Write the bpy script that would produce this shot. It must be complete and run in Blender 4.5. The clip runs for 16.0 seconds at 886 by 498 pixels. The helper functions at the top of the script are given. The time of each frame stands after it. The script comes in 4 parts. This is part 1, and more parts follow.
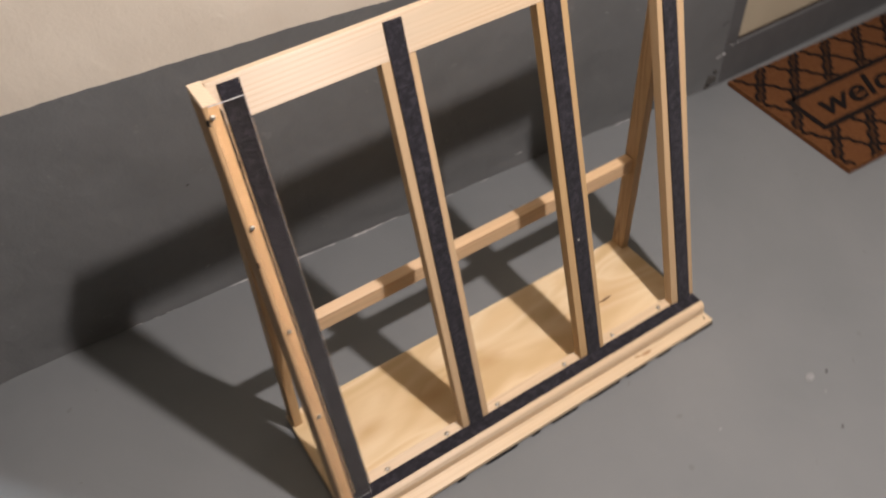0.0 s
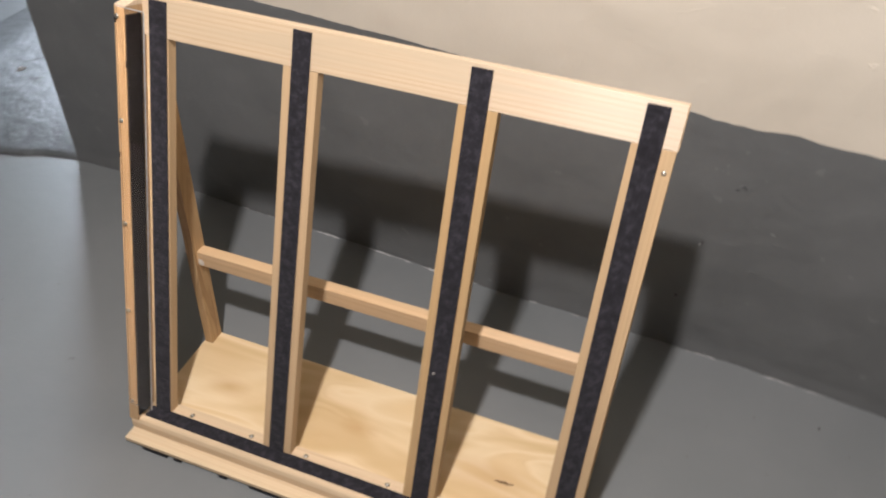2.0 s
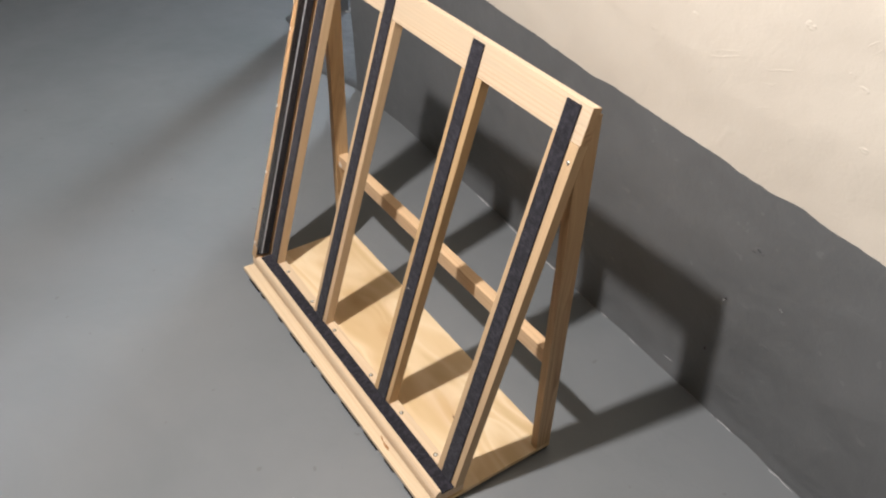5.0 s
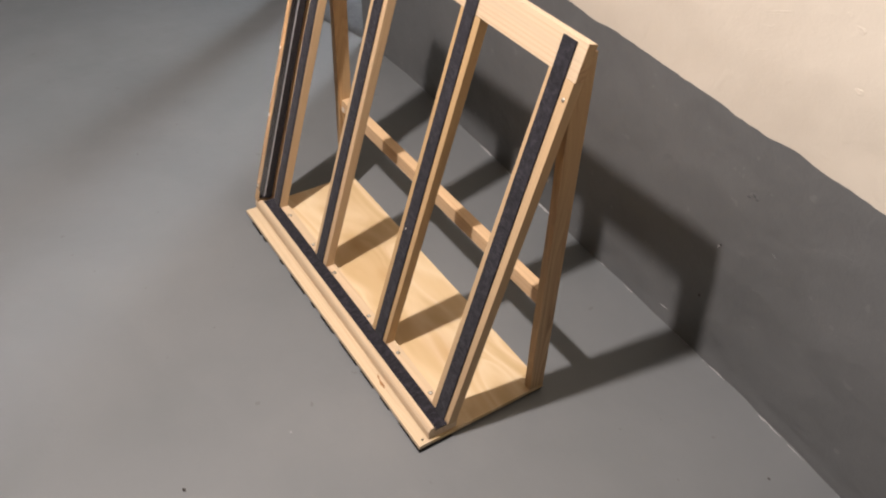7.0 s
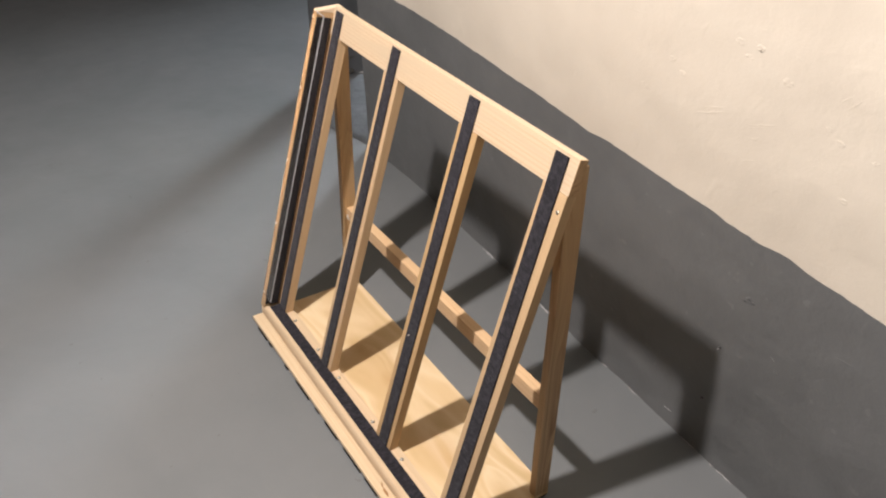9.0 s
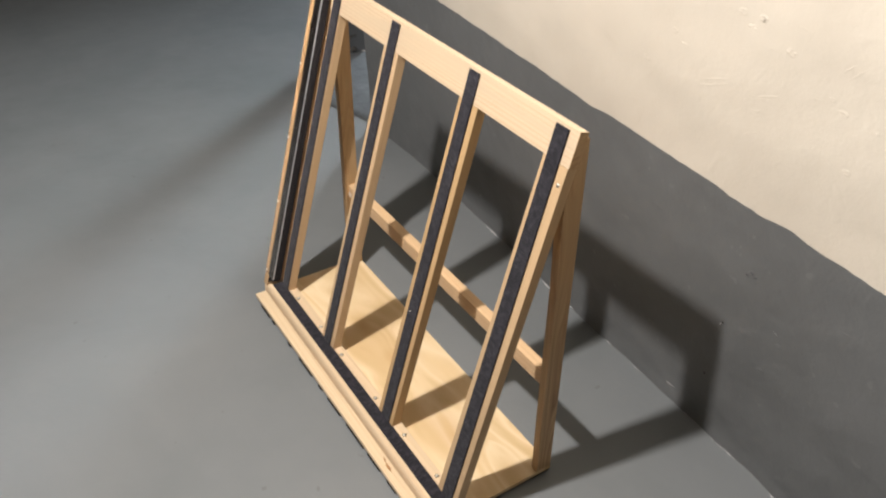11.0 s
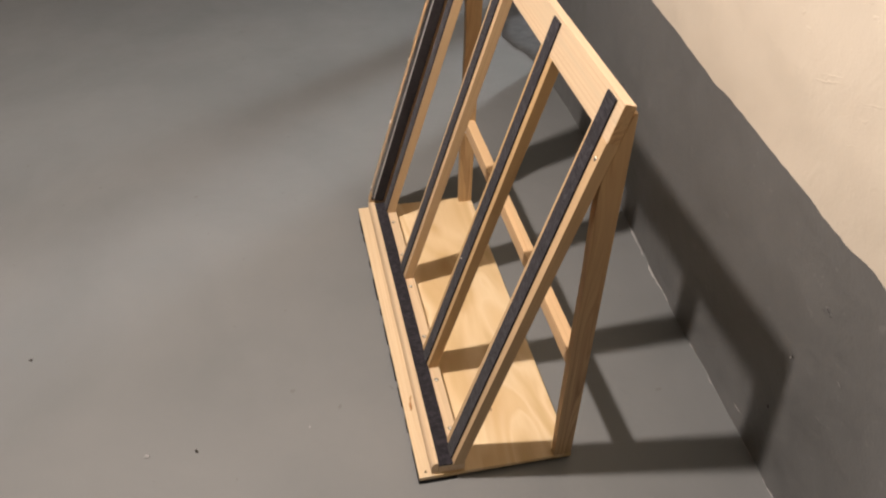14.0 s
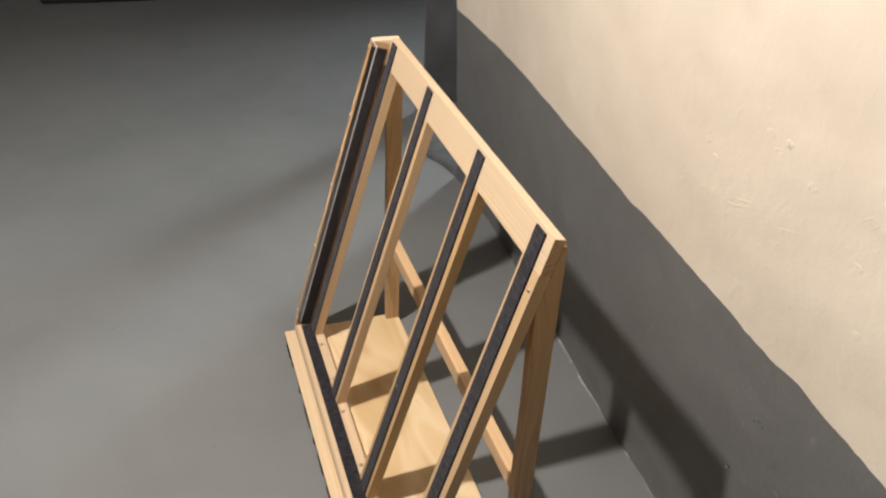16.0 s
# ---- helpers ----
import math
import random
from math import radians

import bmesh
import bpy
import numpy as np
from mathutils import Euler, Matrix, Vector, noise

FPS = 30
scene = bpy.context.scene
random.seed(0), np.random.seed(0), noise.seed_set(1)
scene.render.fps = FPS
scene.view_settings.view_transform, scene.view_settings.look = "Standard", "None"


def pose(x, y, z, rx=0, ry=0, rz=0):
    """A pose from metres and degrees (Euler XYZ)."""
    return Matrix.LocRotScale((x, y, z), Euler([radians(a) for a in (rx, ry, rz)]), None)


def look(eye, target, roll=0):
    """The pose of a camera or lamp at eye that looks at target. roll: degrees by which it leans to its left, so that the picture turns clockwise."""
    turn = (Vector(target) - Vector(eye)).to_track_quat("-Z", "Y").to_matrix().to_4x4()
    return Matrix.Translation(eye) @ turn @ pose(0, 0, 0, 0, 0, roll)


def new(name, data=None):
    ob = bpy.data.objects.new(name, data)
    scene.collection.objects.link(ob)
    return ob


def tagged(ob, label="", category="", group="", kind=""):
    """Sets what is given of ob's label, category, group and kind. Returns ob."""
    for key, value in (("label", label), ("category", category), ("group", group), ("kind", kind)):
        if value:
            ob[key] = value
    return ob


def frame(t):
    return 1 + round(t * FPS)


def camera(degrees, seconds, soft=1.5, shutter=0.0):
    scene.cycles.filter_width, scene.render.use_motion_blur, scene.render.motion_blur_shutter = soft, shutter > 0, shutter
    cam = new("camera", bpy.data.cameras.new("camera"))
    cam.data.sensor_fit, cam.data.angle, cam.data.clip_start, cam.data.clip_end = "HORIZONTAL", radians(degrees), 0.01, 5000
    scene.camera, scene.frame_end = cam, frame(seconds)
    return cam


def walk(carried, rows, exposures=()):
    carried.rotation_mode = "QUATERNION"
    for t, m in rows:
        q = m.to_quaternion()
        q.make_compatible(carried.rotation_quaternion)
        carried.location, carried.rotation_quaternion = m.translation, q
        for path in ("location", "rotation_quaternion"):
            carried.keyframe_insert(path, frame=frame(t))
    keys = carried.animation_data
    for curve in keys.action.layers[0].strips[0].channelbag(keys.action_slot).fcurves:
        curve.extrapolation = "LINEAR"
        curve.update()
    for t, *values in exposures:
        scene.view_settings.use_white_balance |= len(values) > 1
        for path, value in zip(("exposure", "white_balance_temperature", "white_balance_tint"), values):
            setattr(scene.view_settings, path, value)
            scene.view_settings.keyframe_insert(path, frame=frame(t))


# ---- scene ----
cam = camera(56.8, 16.0, 2.1, 0.5)
PATH = [
    (0, (-0.146, -0.583, 1.249), (0.541, 0.624, -0.19), -4.2),
    (0.2, (-0.056, -0.589, 1.222), (0.567, 0.678, -0.182), -3.0),
    (0.5, (0.124, -0.584, 1.217), (0.606, 0.76, -0.183), -1.0),
    (0.8, (0.269, -0.609, 1.223), (0.53, 0.802, -0.145), -1.2),
    (1, (0.364, -0.641, 1.218), (0.472, 0.81, -0.153), -1.1),
    (1.2, (0.472, -0.682, 1.216), (0.43, 0.785, -0.143), -1.0),
    (1.5, (0.61, -0.717, 1.226), (0.357, 0.748, -0.112), -1.0),
    (1.8, (0.713, -0.673, 1.201), (0.293, 0.779, -0.117), 0.4),
    (2, (0.784, -0.612, 1.196), (0.273, 0.808, -0.116), 1.9),
    (2.3, (0.875, -0.57, 1.209), (0.197, 0.777, -0.077), 3.2),
    (2.5, (0.946, -0.552, 1.212), (0.14, 0.729, -0.095), 3.1),
    (2.8, (1.087, -0.544, 1.219), (0.122, 0.624, -0.085), 2.7),
    (3, (1.165, -0.532, 1.221), (0.122, 0.572, -0.08), 2.1),
    (3.5, (1.235, -0.493, 1.225), (0.077, 0.489, -0.076), -0.0),
    (4, (1.247, -0.444, 1.222), (0.041, 0.499, -0.065), 0.8),
    (4.2, (1.288, -0.441, 1.23), (0.069, 0.487, -0.056), 1.1),
    (6.3, (1.482, -0.453, 1.226), (0.131, 0.408, 0.03), 1.5),
    (6.5, (1.477, -0.454, 1.212), (0.172, 0.395, -0.043), 1.7),
    (7, (1.475, -0.444, 1.208), (0.226, 0.393, -0.11), 2.0),
    (7.5, (1.484, -0.446, 1.225), (0.194, 0.427, -0.03), 2.0),
    (8, (1.489, -0.448, 1.237), (0.148, 0.449, 0.055), 1.5),
    (8.2, (1.488, -0.446, 1.244), (0.13, 0.456, 0.084), 1.3),
    (10.3, (1.497, -0.438, 1.238), (0.109, 0.453, 0.107), 0.6),
    (10.5, (1.499, -0.44, 1.234), (0.112, 0.447, 0.099), 0.7),
    (11, (1.496, -0.434, 1.232), (0.129, 0.433, 0.058), 0.2),
    (11.5, (1.491, -0.411, 1.208), (0.171, 0.411, -0.05), 0.8),
    (12, (1.413, -0.34, 1.159), (0.164, 0.386, -0.225), 3.4),
    (12.3, (1.367, -0.296, 1.133), (0.163, 0.373, -0.299), 4.9),
    (12.5, (1.374, -0.278, 1.125), (0.161, 0.357, -0.332), 5.4),
    (12.8, (1.42, -0.245, 1.145), (0.178, 0.308, -0.302), 5.3),
    (13, (1.472, -0.221, 1.168), (0.17, 0.276, -0.266), 4.7),
    (13.2, (1.514, -0.2, 1.186), (0.149, 0.246, -0.216), 4.3),
    (13.5, (1.543, -0.169, 1.203), (0.115, 0.21, -0.145), 2.8),
    (14, (1.556, -0.155, 1.209), (0.068, 0.19, -0.083), 1.6),
    (14.5, (1.548, -0.139, 1.222), (0.027, 0.221, -0.027), 1.5),
    (15, (1.551, -0.146, 1.238), (-0.003, 0.273, 0.05), 2.1),
    (15.5, (1.54, -0.146, 1.237), (-0.028, 0.336, 0.093), 2.6),
    (16, (1.517, -0.174, 1.256), (-0.048, 0.398, 0.15), 2.8),
]
# seconds, stops, kelvin, tint: the clip's camera drifts in exposure and white balance
EXPOSURES = [
    (0, -0.13, 6680, 16.8), (0.5, -0.04, 6380, 14.0), (1, 0.13, 6160, 12.5), (1.5, -0.06, 6290, 12.8), (2, -0.08, 6410, 13.0), (3, 0.03, 6300, 13.3), (4, 0.08, 6300, 12.8),
    (6.5, 0.28, 6300, 11.6), (7, 0.1, 6720, 17.0), (7.5, 0.08, 6830, 18.0), (8, 0.12, 6750, 16.0), (10.5, 0.15, 6530, 12.7), (11, 0.18, 6490, 10.2), (12, 0.13, 6740, 13.5), (13, 0.13, 7200, 17.0),
    (13.5, 0.07, 7270, 16.0), (14.5, -0.02, 7340, 19.0), (15, -0.01, 7200, 16.5), (15.5, 0.08, 6880, 12.0), (16, 0.0, 6880, 12.4),
]
walk(cam, [(t, look(eye, target, roll)) for t, eye, target, roll in PATH], EXPOSURES)


# ---- world and lights ----
world = bpy.data.worlds.new("world")
scene.world = world
world.use_nodes = True
world.node_tree.nodes["Background"].inputs[0].default_value = (0.005, 0.005, 0.006, 1)
world.node_tree.nodes["Background"].inputs[1].default_value = 1.0


def lamp(name, kind, m, watts, colour, size):
    data = bpy.data.lights.new(name, kind)
    data.energy, data.color = watts, colour
    if kind == "POINT":
        data.shadow_soft_size = size
    else:
        data.shape, data.size = "DISK", size
    ob = new(name, data)
    ob.matrix_world = m
    return ob


# bare bulb under the ceiling in front of the rack; cool lamp in the space behind the opening
lamp("ceiling_bulb", "POINT", pose(0.568, -0.645, 1.985), 178, (1.0, 0.965, 0.955), 0.035)
lamp("far_room_lamp", "AREA", look((-3.14, 3.74, 2.02), (-0.35, 0.2, 0.0)), 20.0, (0.77, 0.88, 1.0), 0.68).data.spread = math.radians(50)

# ---- materials ----


def material(name):
    m = bpy.data.materials.new(name)
    m.use_nodes = True
    return m, m.node_tree.nodes, m.node_tree.links, m.node_tree.nodes["Principled BSDF"]


def ramp(nodes, stops):
    r = nodes.new("ShaderNodeValToRGB")
    els = r.color_ramp.elements
    while len(els) < len(stops):
        els.new(0.5)
    for e, (p, c) in zip(els, stops):
        e.position, e.color = p, (*c, 1)
    return r


def noise_tex(nodes, links, vec, scale, detail=4.0, rough=0.55, distort=0.0):
    n = nodes.new("ShaderNodeTexNoise")
    n.inputs["Scale"].default_value, n.inputs["Detail"].default_value = scale, detail
    n.inputs["Roughness"].default_value, n.inputs["Distortion"].default_value = rough, distort
    links.new(vec, n.inputs["Vector"])
    return n


def maths(nodes, links, op, a, b=0.0, c=0.0):
    n = nodes.new("ShaderNodeMath")
    n.operation = op
    for i, v in enumerate((a, b, c)):
        if hasattr(v, "links"):
            links.new(v, n.inputs[i])
        else:
            n.inputs[i].default_value = v
    return n.outputs[0]


def mix(nodes, links, fac, a, b, blend="MIX"):
    n = nodes.new("ShaderNodeMix")
    n.data_type, n.blend_type = "RGBA", blend
    for sock, v in ((n.inputs[0], fac), (n.inputs[6], a), (n.inputs[7], b)):
        if hasattr(v, "links"):
            links.new(v, sock)
        else:
            sock.default_value = (*v, 1) if isinstance(v, tuple) else v
    return n.outputs[2]


def bump(nodes, links, bsdf, height, strength, distance, under=None):
    b = nodes.new("ShaderNodeBump")
    b.inputs["Strength"].default_value, b.inputs["Distance"].default_value = strength, distance
    links.new(height, b.inputs["Height"])
    if under is not None:
        links.new(under, b.inputs["Normal"])
    links.new(b.outputs[0], bsdf.inputs["Normal"])
    return b.outputs[0]


def mapped(nodes, links, scale=(1, 1, 1), kind="Object", shift=True):
    """Object coordinates, stretched, and shifted by a random amount for each object."""
    tc = nodes.new("ShaderNodeTexCoord")
    mp = nodes.new("ShaderNodeMapping")
    mp.inputs["Scale"].default_value = scale
    links.new(tc.outputs[kind], mp.inputs["Vector"])
    if shift:
        info = nodes.new("ShaderNodeObjectInfo")
        cx = nodes.new("ShaderNodeCombineXYZ")
        for i, k in enumerate((37.0, 11.0, 5.0)):
            links.new(maths(nodes, links, "MULTIPLY", info.outputs["Random"], k), cx.inputs[i])
        links.new(cx.outputs[0], mp.inputs["Location"])
    return mp.outputs[0], tc.outputs[kind]


def pine(name, light, dark, lines=230.0, contrast=1.0, gloss=0.5, wander=20.0):
    """Sawn pine with the grain along local x."""
    m, nodes, links, bsdf = material(name)
    vec, raw = mapped(nodes, links, (1.2, 14.0, 14.0))
    warp = noise_tex(nodes, links, vec, 1.1, 2.0, 0.5)
    broad = noise_tex(nodes, links, vec, 2.6, 3.0, 0.55, 0.6)
    fine_v, _ = mapped(nodes, links, (4.0, 220.0, 220.0))
    fine = noise_tex(nodes, links, fine_v, 1.6, 3.0, 0.6)
    sep = nodes.new("ShaderNodeSeparateXYZ")
    links.new(raw, sep.inputs[0])
    across = maths(nodes, links, "ADD", maths(nodes, links, "MULTIPLY", sep.outputs[1], lines), maths(nodes, links, "MULTIPLY", sep.outputs[2], lines * 0.8))
    ring_in = maths(nodes, links, "ADD", across, maths(nodes, links, "MULTIPLY", warp.outputs[0], wander))
    ring = maths(nodes, links, "POWER", maths(nodes, links, "MULTIPLY_ADD", maths(nodes, links, "SINE", ring_in), 0.5, 0.5), 2.6)
    thin = maths(nodes, links, "MULTIPLY_ADD", ring_in, 2.63, maths(nodes, links, "MULTIPLY", broad.outputs[0], 9.0))
    thin = maths(nodes, links, "POWER", maths(nodes, links, "MULTIPLY_ADD", maths(nodes, links, "SINE", thin), 0.5, 0.5), 3.5)
    ring = maths(nodes, links, "ADD", maths(nodes, links, "MULTIPLY", ring, 0.6), maths(nodes, links, "MULTIPLY", thin, 0.55))
    ring = maths(nodes, links, "MULTIPLY", ring, maths(nodes, links, "MINIMUM", maths(nodes, links, "MAXIMUM", maths(nodes, links, "MULTIPLY_ADD", broad.outputs[0], 4.0, -1.4), 0.12), 1.2))
    base = ramp(nodes, [(0.30, tuple(0.88 * c for c in light)), (0.55, light), (0.75, tuple(min(1, 1.07 * c) for c in light))])
    links.new(broad.outputs[0], base.inputs[0])
    col = mix(nodes, links, maths(nodes, links, "MULTIPLY", ring, 0.42 * contrast), base.outputs[0], dark)
    pores = maths(nodes, links, "MULTIPLY", maths(nodes, links, "GREATER_THAN", fine.outputs[0], 0.62), 0.10 * contrast)
    col = mix(nodes, links, pores, col, tuple(0.6 * c for c in dark))
    tone = nodes.new("ShaderNodeObjectInfo")
    hsv = nodes.new("ShaderNodeHueSaturation")
    links.new(maths(nodes, links, "MULTIPLY_ADD", tone.outputs["Random"], 0.12, 0.94), hsv.inputs["Value"])
    links.new(maths(nodes, links, "MULTIPLY_ADD", tone.outputs["Random"], -0.15, 1.05), hsv.inputs["Saturation"])
    links.new(col, hsv.inputs["Color"])
    links.new(hsv.outputs[0], bsdf.inputs["Base Color"])
    bsdf.inputs["Roughness"].default_value = 0.50
    bsdf.inputs["Specular IOR Level"].default_value = gloss
    bsdf.inputs["Anisotropic"].default_value = 0.9
    turn = nodes.new("ShaderNodeVectorTransform")
    turn.vector_type, turn.convert_from, turn.convert_to = "VECTOR", "OBJECT", "WORLD"
    turn.inputs[0].default_value = (0.0, 1.0, 0.0)
    links.new(turn.outputs[0], bsdf.inputs["Tangent"])
    bump(nodes, links, bsdf, maths(nodes, links, "ADD", fine.outputs[0], maths(nodes, links, "MULTIPLY", ring, 0.5)), 0.25, 0.0006)
    return m


def plywood():
    """Rotary-cut pine veneer: broad wandering figure along x, with two knots."""
    m, nodes, links, bsdf = material("pine_plywood")
    vec, raw = mapped(nodes, links, (3.2, 9.5, 8.0), shift=False)
    warp = noise_tex(nodes, links, vec, 1.0, 2.0, 0.5, 0.8)
    figure = maths(nodes, links, "SINE", maths(nodes, links, "MULTIPLY", warp.outputs[0], 13.0))
    figure = maths(nodes, links, "MULTIPLY_ADD", figure, 0.5, 0.5)
    streak = maths(nodes, links, "SINE", maths(nodes, links, "MULTIPLY", warp.outputs[0], 58.0))
    streak = maths(nodes, links, "POWER", maths(nodes, links, "MULTIPLY_ADD", streak, 0.5, 0.5), 5.0)
    patchy = noise_tex(nodes, links, vec, 1.7, 3.0, 0.6)
    streak = maths(nodes, links, "MULTIPLY", streak, maths(nodes, links, "MAXIMUM", maths(nodes, links, "MULTIPLY_ADD", patchy.outputs[0], 3.2, -1.35), 0.0))
    fine_v, _ = mapped(nodes, links, (6.0, 160.0, 160.0), shift=False)
    fine = noise_tex(nodes, links, fine_v, 1.5, 3.0)
    base = ramp(nodes, [(0.0, (0.61, 0.43, 0.222)), (0.3, (0.71, 0.53, 0.305)), (0.75, (0.775, 0.61, 0.385)), (1.0, (0.70, 0.51, 0.282))])
    links.new(figure, base.inputs[0])
    col = mix(nodes, links, maths(nodes, links, "MULTIPLY", fine.outputs[0], 0.22), base.outputs[0], (0.55, 0.37, 0.19))
    col = mix(nodes, links, maths(nodes, links, "MULTIPLY", streak, 0.26), col, (0.48, 0.29, 0.13))
    sep = nodes.new("ShaderNodeSeparateXYZ")
    links.new(raw, sep.inputs[0])
    for kx, ky, kl, kw in ((0.10, 0.16, 0.012, 0.006), (0.36, 0.165, 0.010, 0.005), (0.61, 0.156, 0.030, 0.010), (0.235, 0.155, 0.012, 0.005)):
        dx = maths(nodes, links, "DIVIDE", maths(nodes, links, "SUBTRACT", sep.outputs[0], kx), kl)
        dy = maths(nodes, links, "DIVIDE", maths(nodes, links, "SUBTRACT", sep.outputs[1], ky), kw)
        d = maths(nodes, links, "SQRT", maths(nodes, links, "ADD", maths(nodes, links, "MULTIPLY", dx, dx), maths(nodes, links, "MULTIPLY", dy, dy)))
        d = maths(nodes, links, "ADD", d, maths(nodes, links, "MULTIPLY_ADD", warp.outputs[0], 1.6, -0.8))
        halo = maths(nodes, links, "MULTIPLY", maths(nodes, links, "MAXIMUM", maths(nodes, links, "SUBTRACT", 1.0, maths(nodes, links, "DIVIDE", d, 4.0)), 0.0), 0.5)
        col = mix(nodes, links, halo, col, (0.46, 0.26, 0.10))
    links.new(col, bsdf.inputs["Base Color"])
    bsdf.inputs["Roughness"].default_value = 0.6
    bsdf.inputs["Specular IOR Level"].default_value = 0.3
    bump(nodes, links, bsdf, fine.outputs[0], 0.2, 0.0005)
    return m


def felt():
    m, nodes, links, bsdf = material("charcoal_felt")
    vec, raw = mapped(nodes, links)
    blot = noise_tex(nodes, links, vec, 95.0, 3.0, 0.6, 0.2)
    big = noise_tex(nodes, links, vec, 14.0, 2.0)
    fuzz = noise_tex(nodes, links, vec, 1400.0, 2.0)
    rip_v, _ = mapped(nodes, links, (150.0, 45.0, 60.0))
    ripple = noise_tex(nodes, links, rip_v, 1.0, 2.0, 0.5, 0.8)
    r = ramp(nodes, [(0.34, (0.0125, 0.0112, 0.0130)), (0.52, (0.0205, 0.0185, 0.0222)), (0.70, (0.044, 0.0400, 0.0480))])
    links.new(blot.outputs[0], r.inputs[0])
    col = mix(nodes, links, maths(nodes, links, "MULTIPLY", big.outputs[0], 0.30), r.outputs[0], (0.030, 0.029, 0.035))
    pits = maths(nodes, links, "MULTIPLY", maths(nodes, links, "GREATER_THAN", blot.outputs[0], 0.69), 0.8)
    col = mix(nodes, links, pits, col, (0.012, 0.012, 0.013))
    links.new(col, bsdf.inputs["Base Color"])
    bsdf.inputs["Roughness"].default_value = 0.95
    bsdf.inputs["Specular IOR Level"].default_value = 0.15
    bsdf.inputs["Sheen Weight"].default_value = 0.12
    bsdf.inputs["Sheen Roughness"].default_value = 0.5
    bump(nodes, links, bsdf, maths(nodes, links, "ADD", maths(nodes, links, "MULTIPLY", fuzz.outputs[0], 0.25), maths(nodes, links, "ADD", maths(nodes, links, "MULTIPLY", blot.outputs[0], 0.5), maths(nodes, links, "MULTIPLY", ripple.outputs[0], 1.6))), 0.8, 0.0016)
    return m


def plain(name, colour, rough, metal=0.0, spread=0.15, scale=60.0, height=0.0):
    m, nodes, links, bsdf = material(name)
    vec, _ = mapped(nodes, links)
    n = noise_tex(nodes, links, vec, scale, 5.0)
    r = ramp(nodes, [(0.25, tuple(c * (1 - spread) for c in colour)), (0.75, tuple(min(1.0, c * (1 + spread)) for c in colour))])
    links.new(n.outputs[0], r.inputs[0])
    links.new(r.outputs[0], bsdf.inputs["Base Color"])
    bsdf.inputs["Roughness"].default_value, bsdf.inputs["Metallic"].default_value = rough, metal
    bsdf.inputs["Specular IOR Level"].default_value = 0.5 if rough < 0.7 else 0.12
    if height:
        bump(nodes, links, bsdf, n.outputs[0], 0.5, height)
    return m


def floor_paint():
    """Grey floor enamel on old concrete: cloudy wear, roller texture, pinholes and scuffs."""
    m, nodes, links, bsdf = material("grey_floor_paint")
    vec, raw = mapped(nodes, links, shift=False)
    big = noise_tex(nodes, links, raw, 2.3, 4.0, 0.55, 0.4)
    mid = noise_tex(nodes, links, raw, 11.0, 5.0, 0.6)
    fine = noise_tex(nodes, links, raw, 260.0, 3.0, 0.6)
    r = ramp(nodes, [(0.30, (0.164, 0.173, 0.170)), (0.50, (0.186, 0.193, 0.190)), (0.72, (0.203, 0.208, 0.203))])
    links.new(big.outputs[0], r.inputs[0])
    col = mix(nodes, links, maths(nodes, links, "MULTIPLY_ADD", mid.outputs[0], 0.5, -0.1), r.outputs[0], (0.172, 0.179, 0.177))
    spots = noise_tex(nodes, links, raw, 38.0, 2.0, 0.4)
    dirt = maths(nodes, links, "MULTIPLY", maths(nodes, links, "GREATER_THAN", spots.outputs[0], 0.755), 0.35)
    col = mix(nodes, links, dirt, col, (0.11, 0.105, 0.095))
    links.new(col, bsdf.inputs["Base Color"])
    links.new(maths(nodes, links, "MULTIPLY_ADD", mid.outputs[0], 0.20, 0.28), bsdf.inputs["Roughness"])
    bsdf.inputs["Specular IOR Level"].default_value = 0.26
    h = maths(nodes, links, "ADD", maths(nodes, links, "MULTIPLY", fine.outputs[0], 0.12), maths(nodes, links, "ADD", mid.outputs[0], maths(nodes, links, "MULTIPLY", big.outputs[0], 2.0)))
    bump(nodes, links, bsdf, h, 0.35, 0.004)
    return m


LINE_SWAY = [  # along the wall: how far the painted line stands over or under its slope
    (-0.40, 0.002), (-0.10, 0.0035), (0.10, 0.003), (0.30, 0.001), (0.36, -0.0005), (0.44, -0.0042), (0.495, 0.0032), (0.54, 0.0014), (0.68, 0.0006), (0.765, 0.0016),
    (0.806, -0.0034), (0.875, -0.0026), (0.92, 0.0028), (0.96, -0.0022), (1.03, 0.0012), (1.12, 0.0012),
]


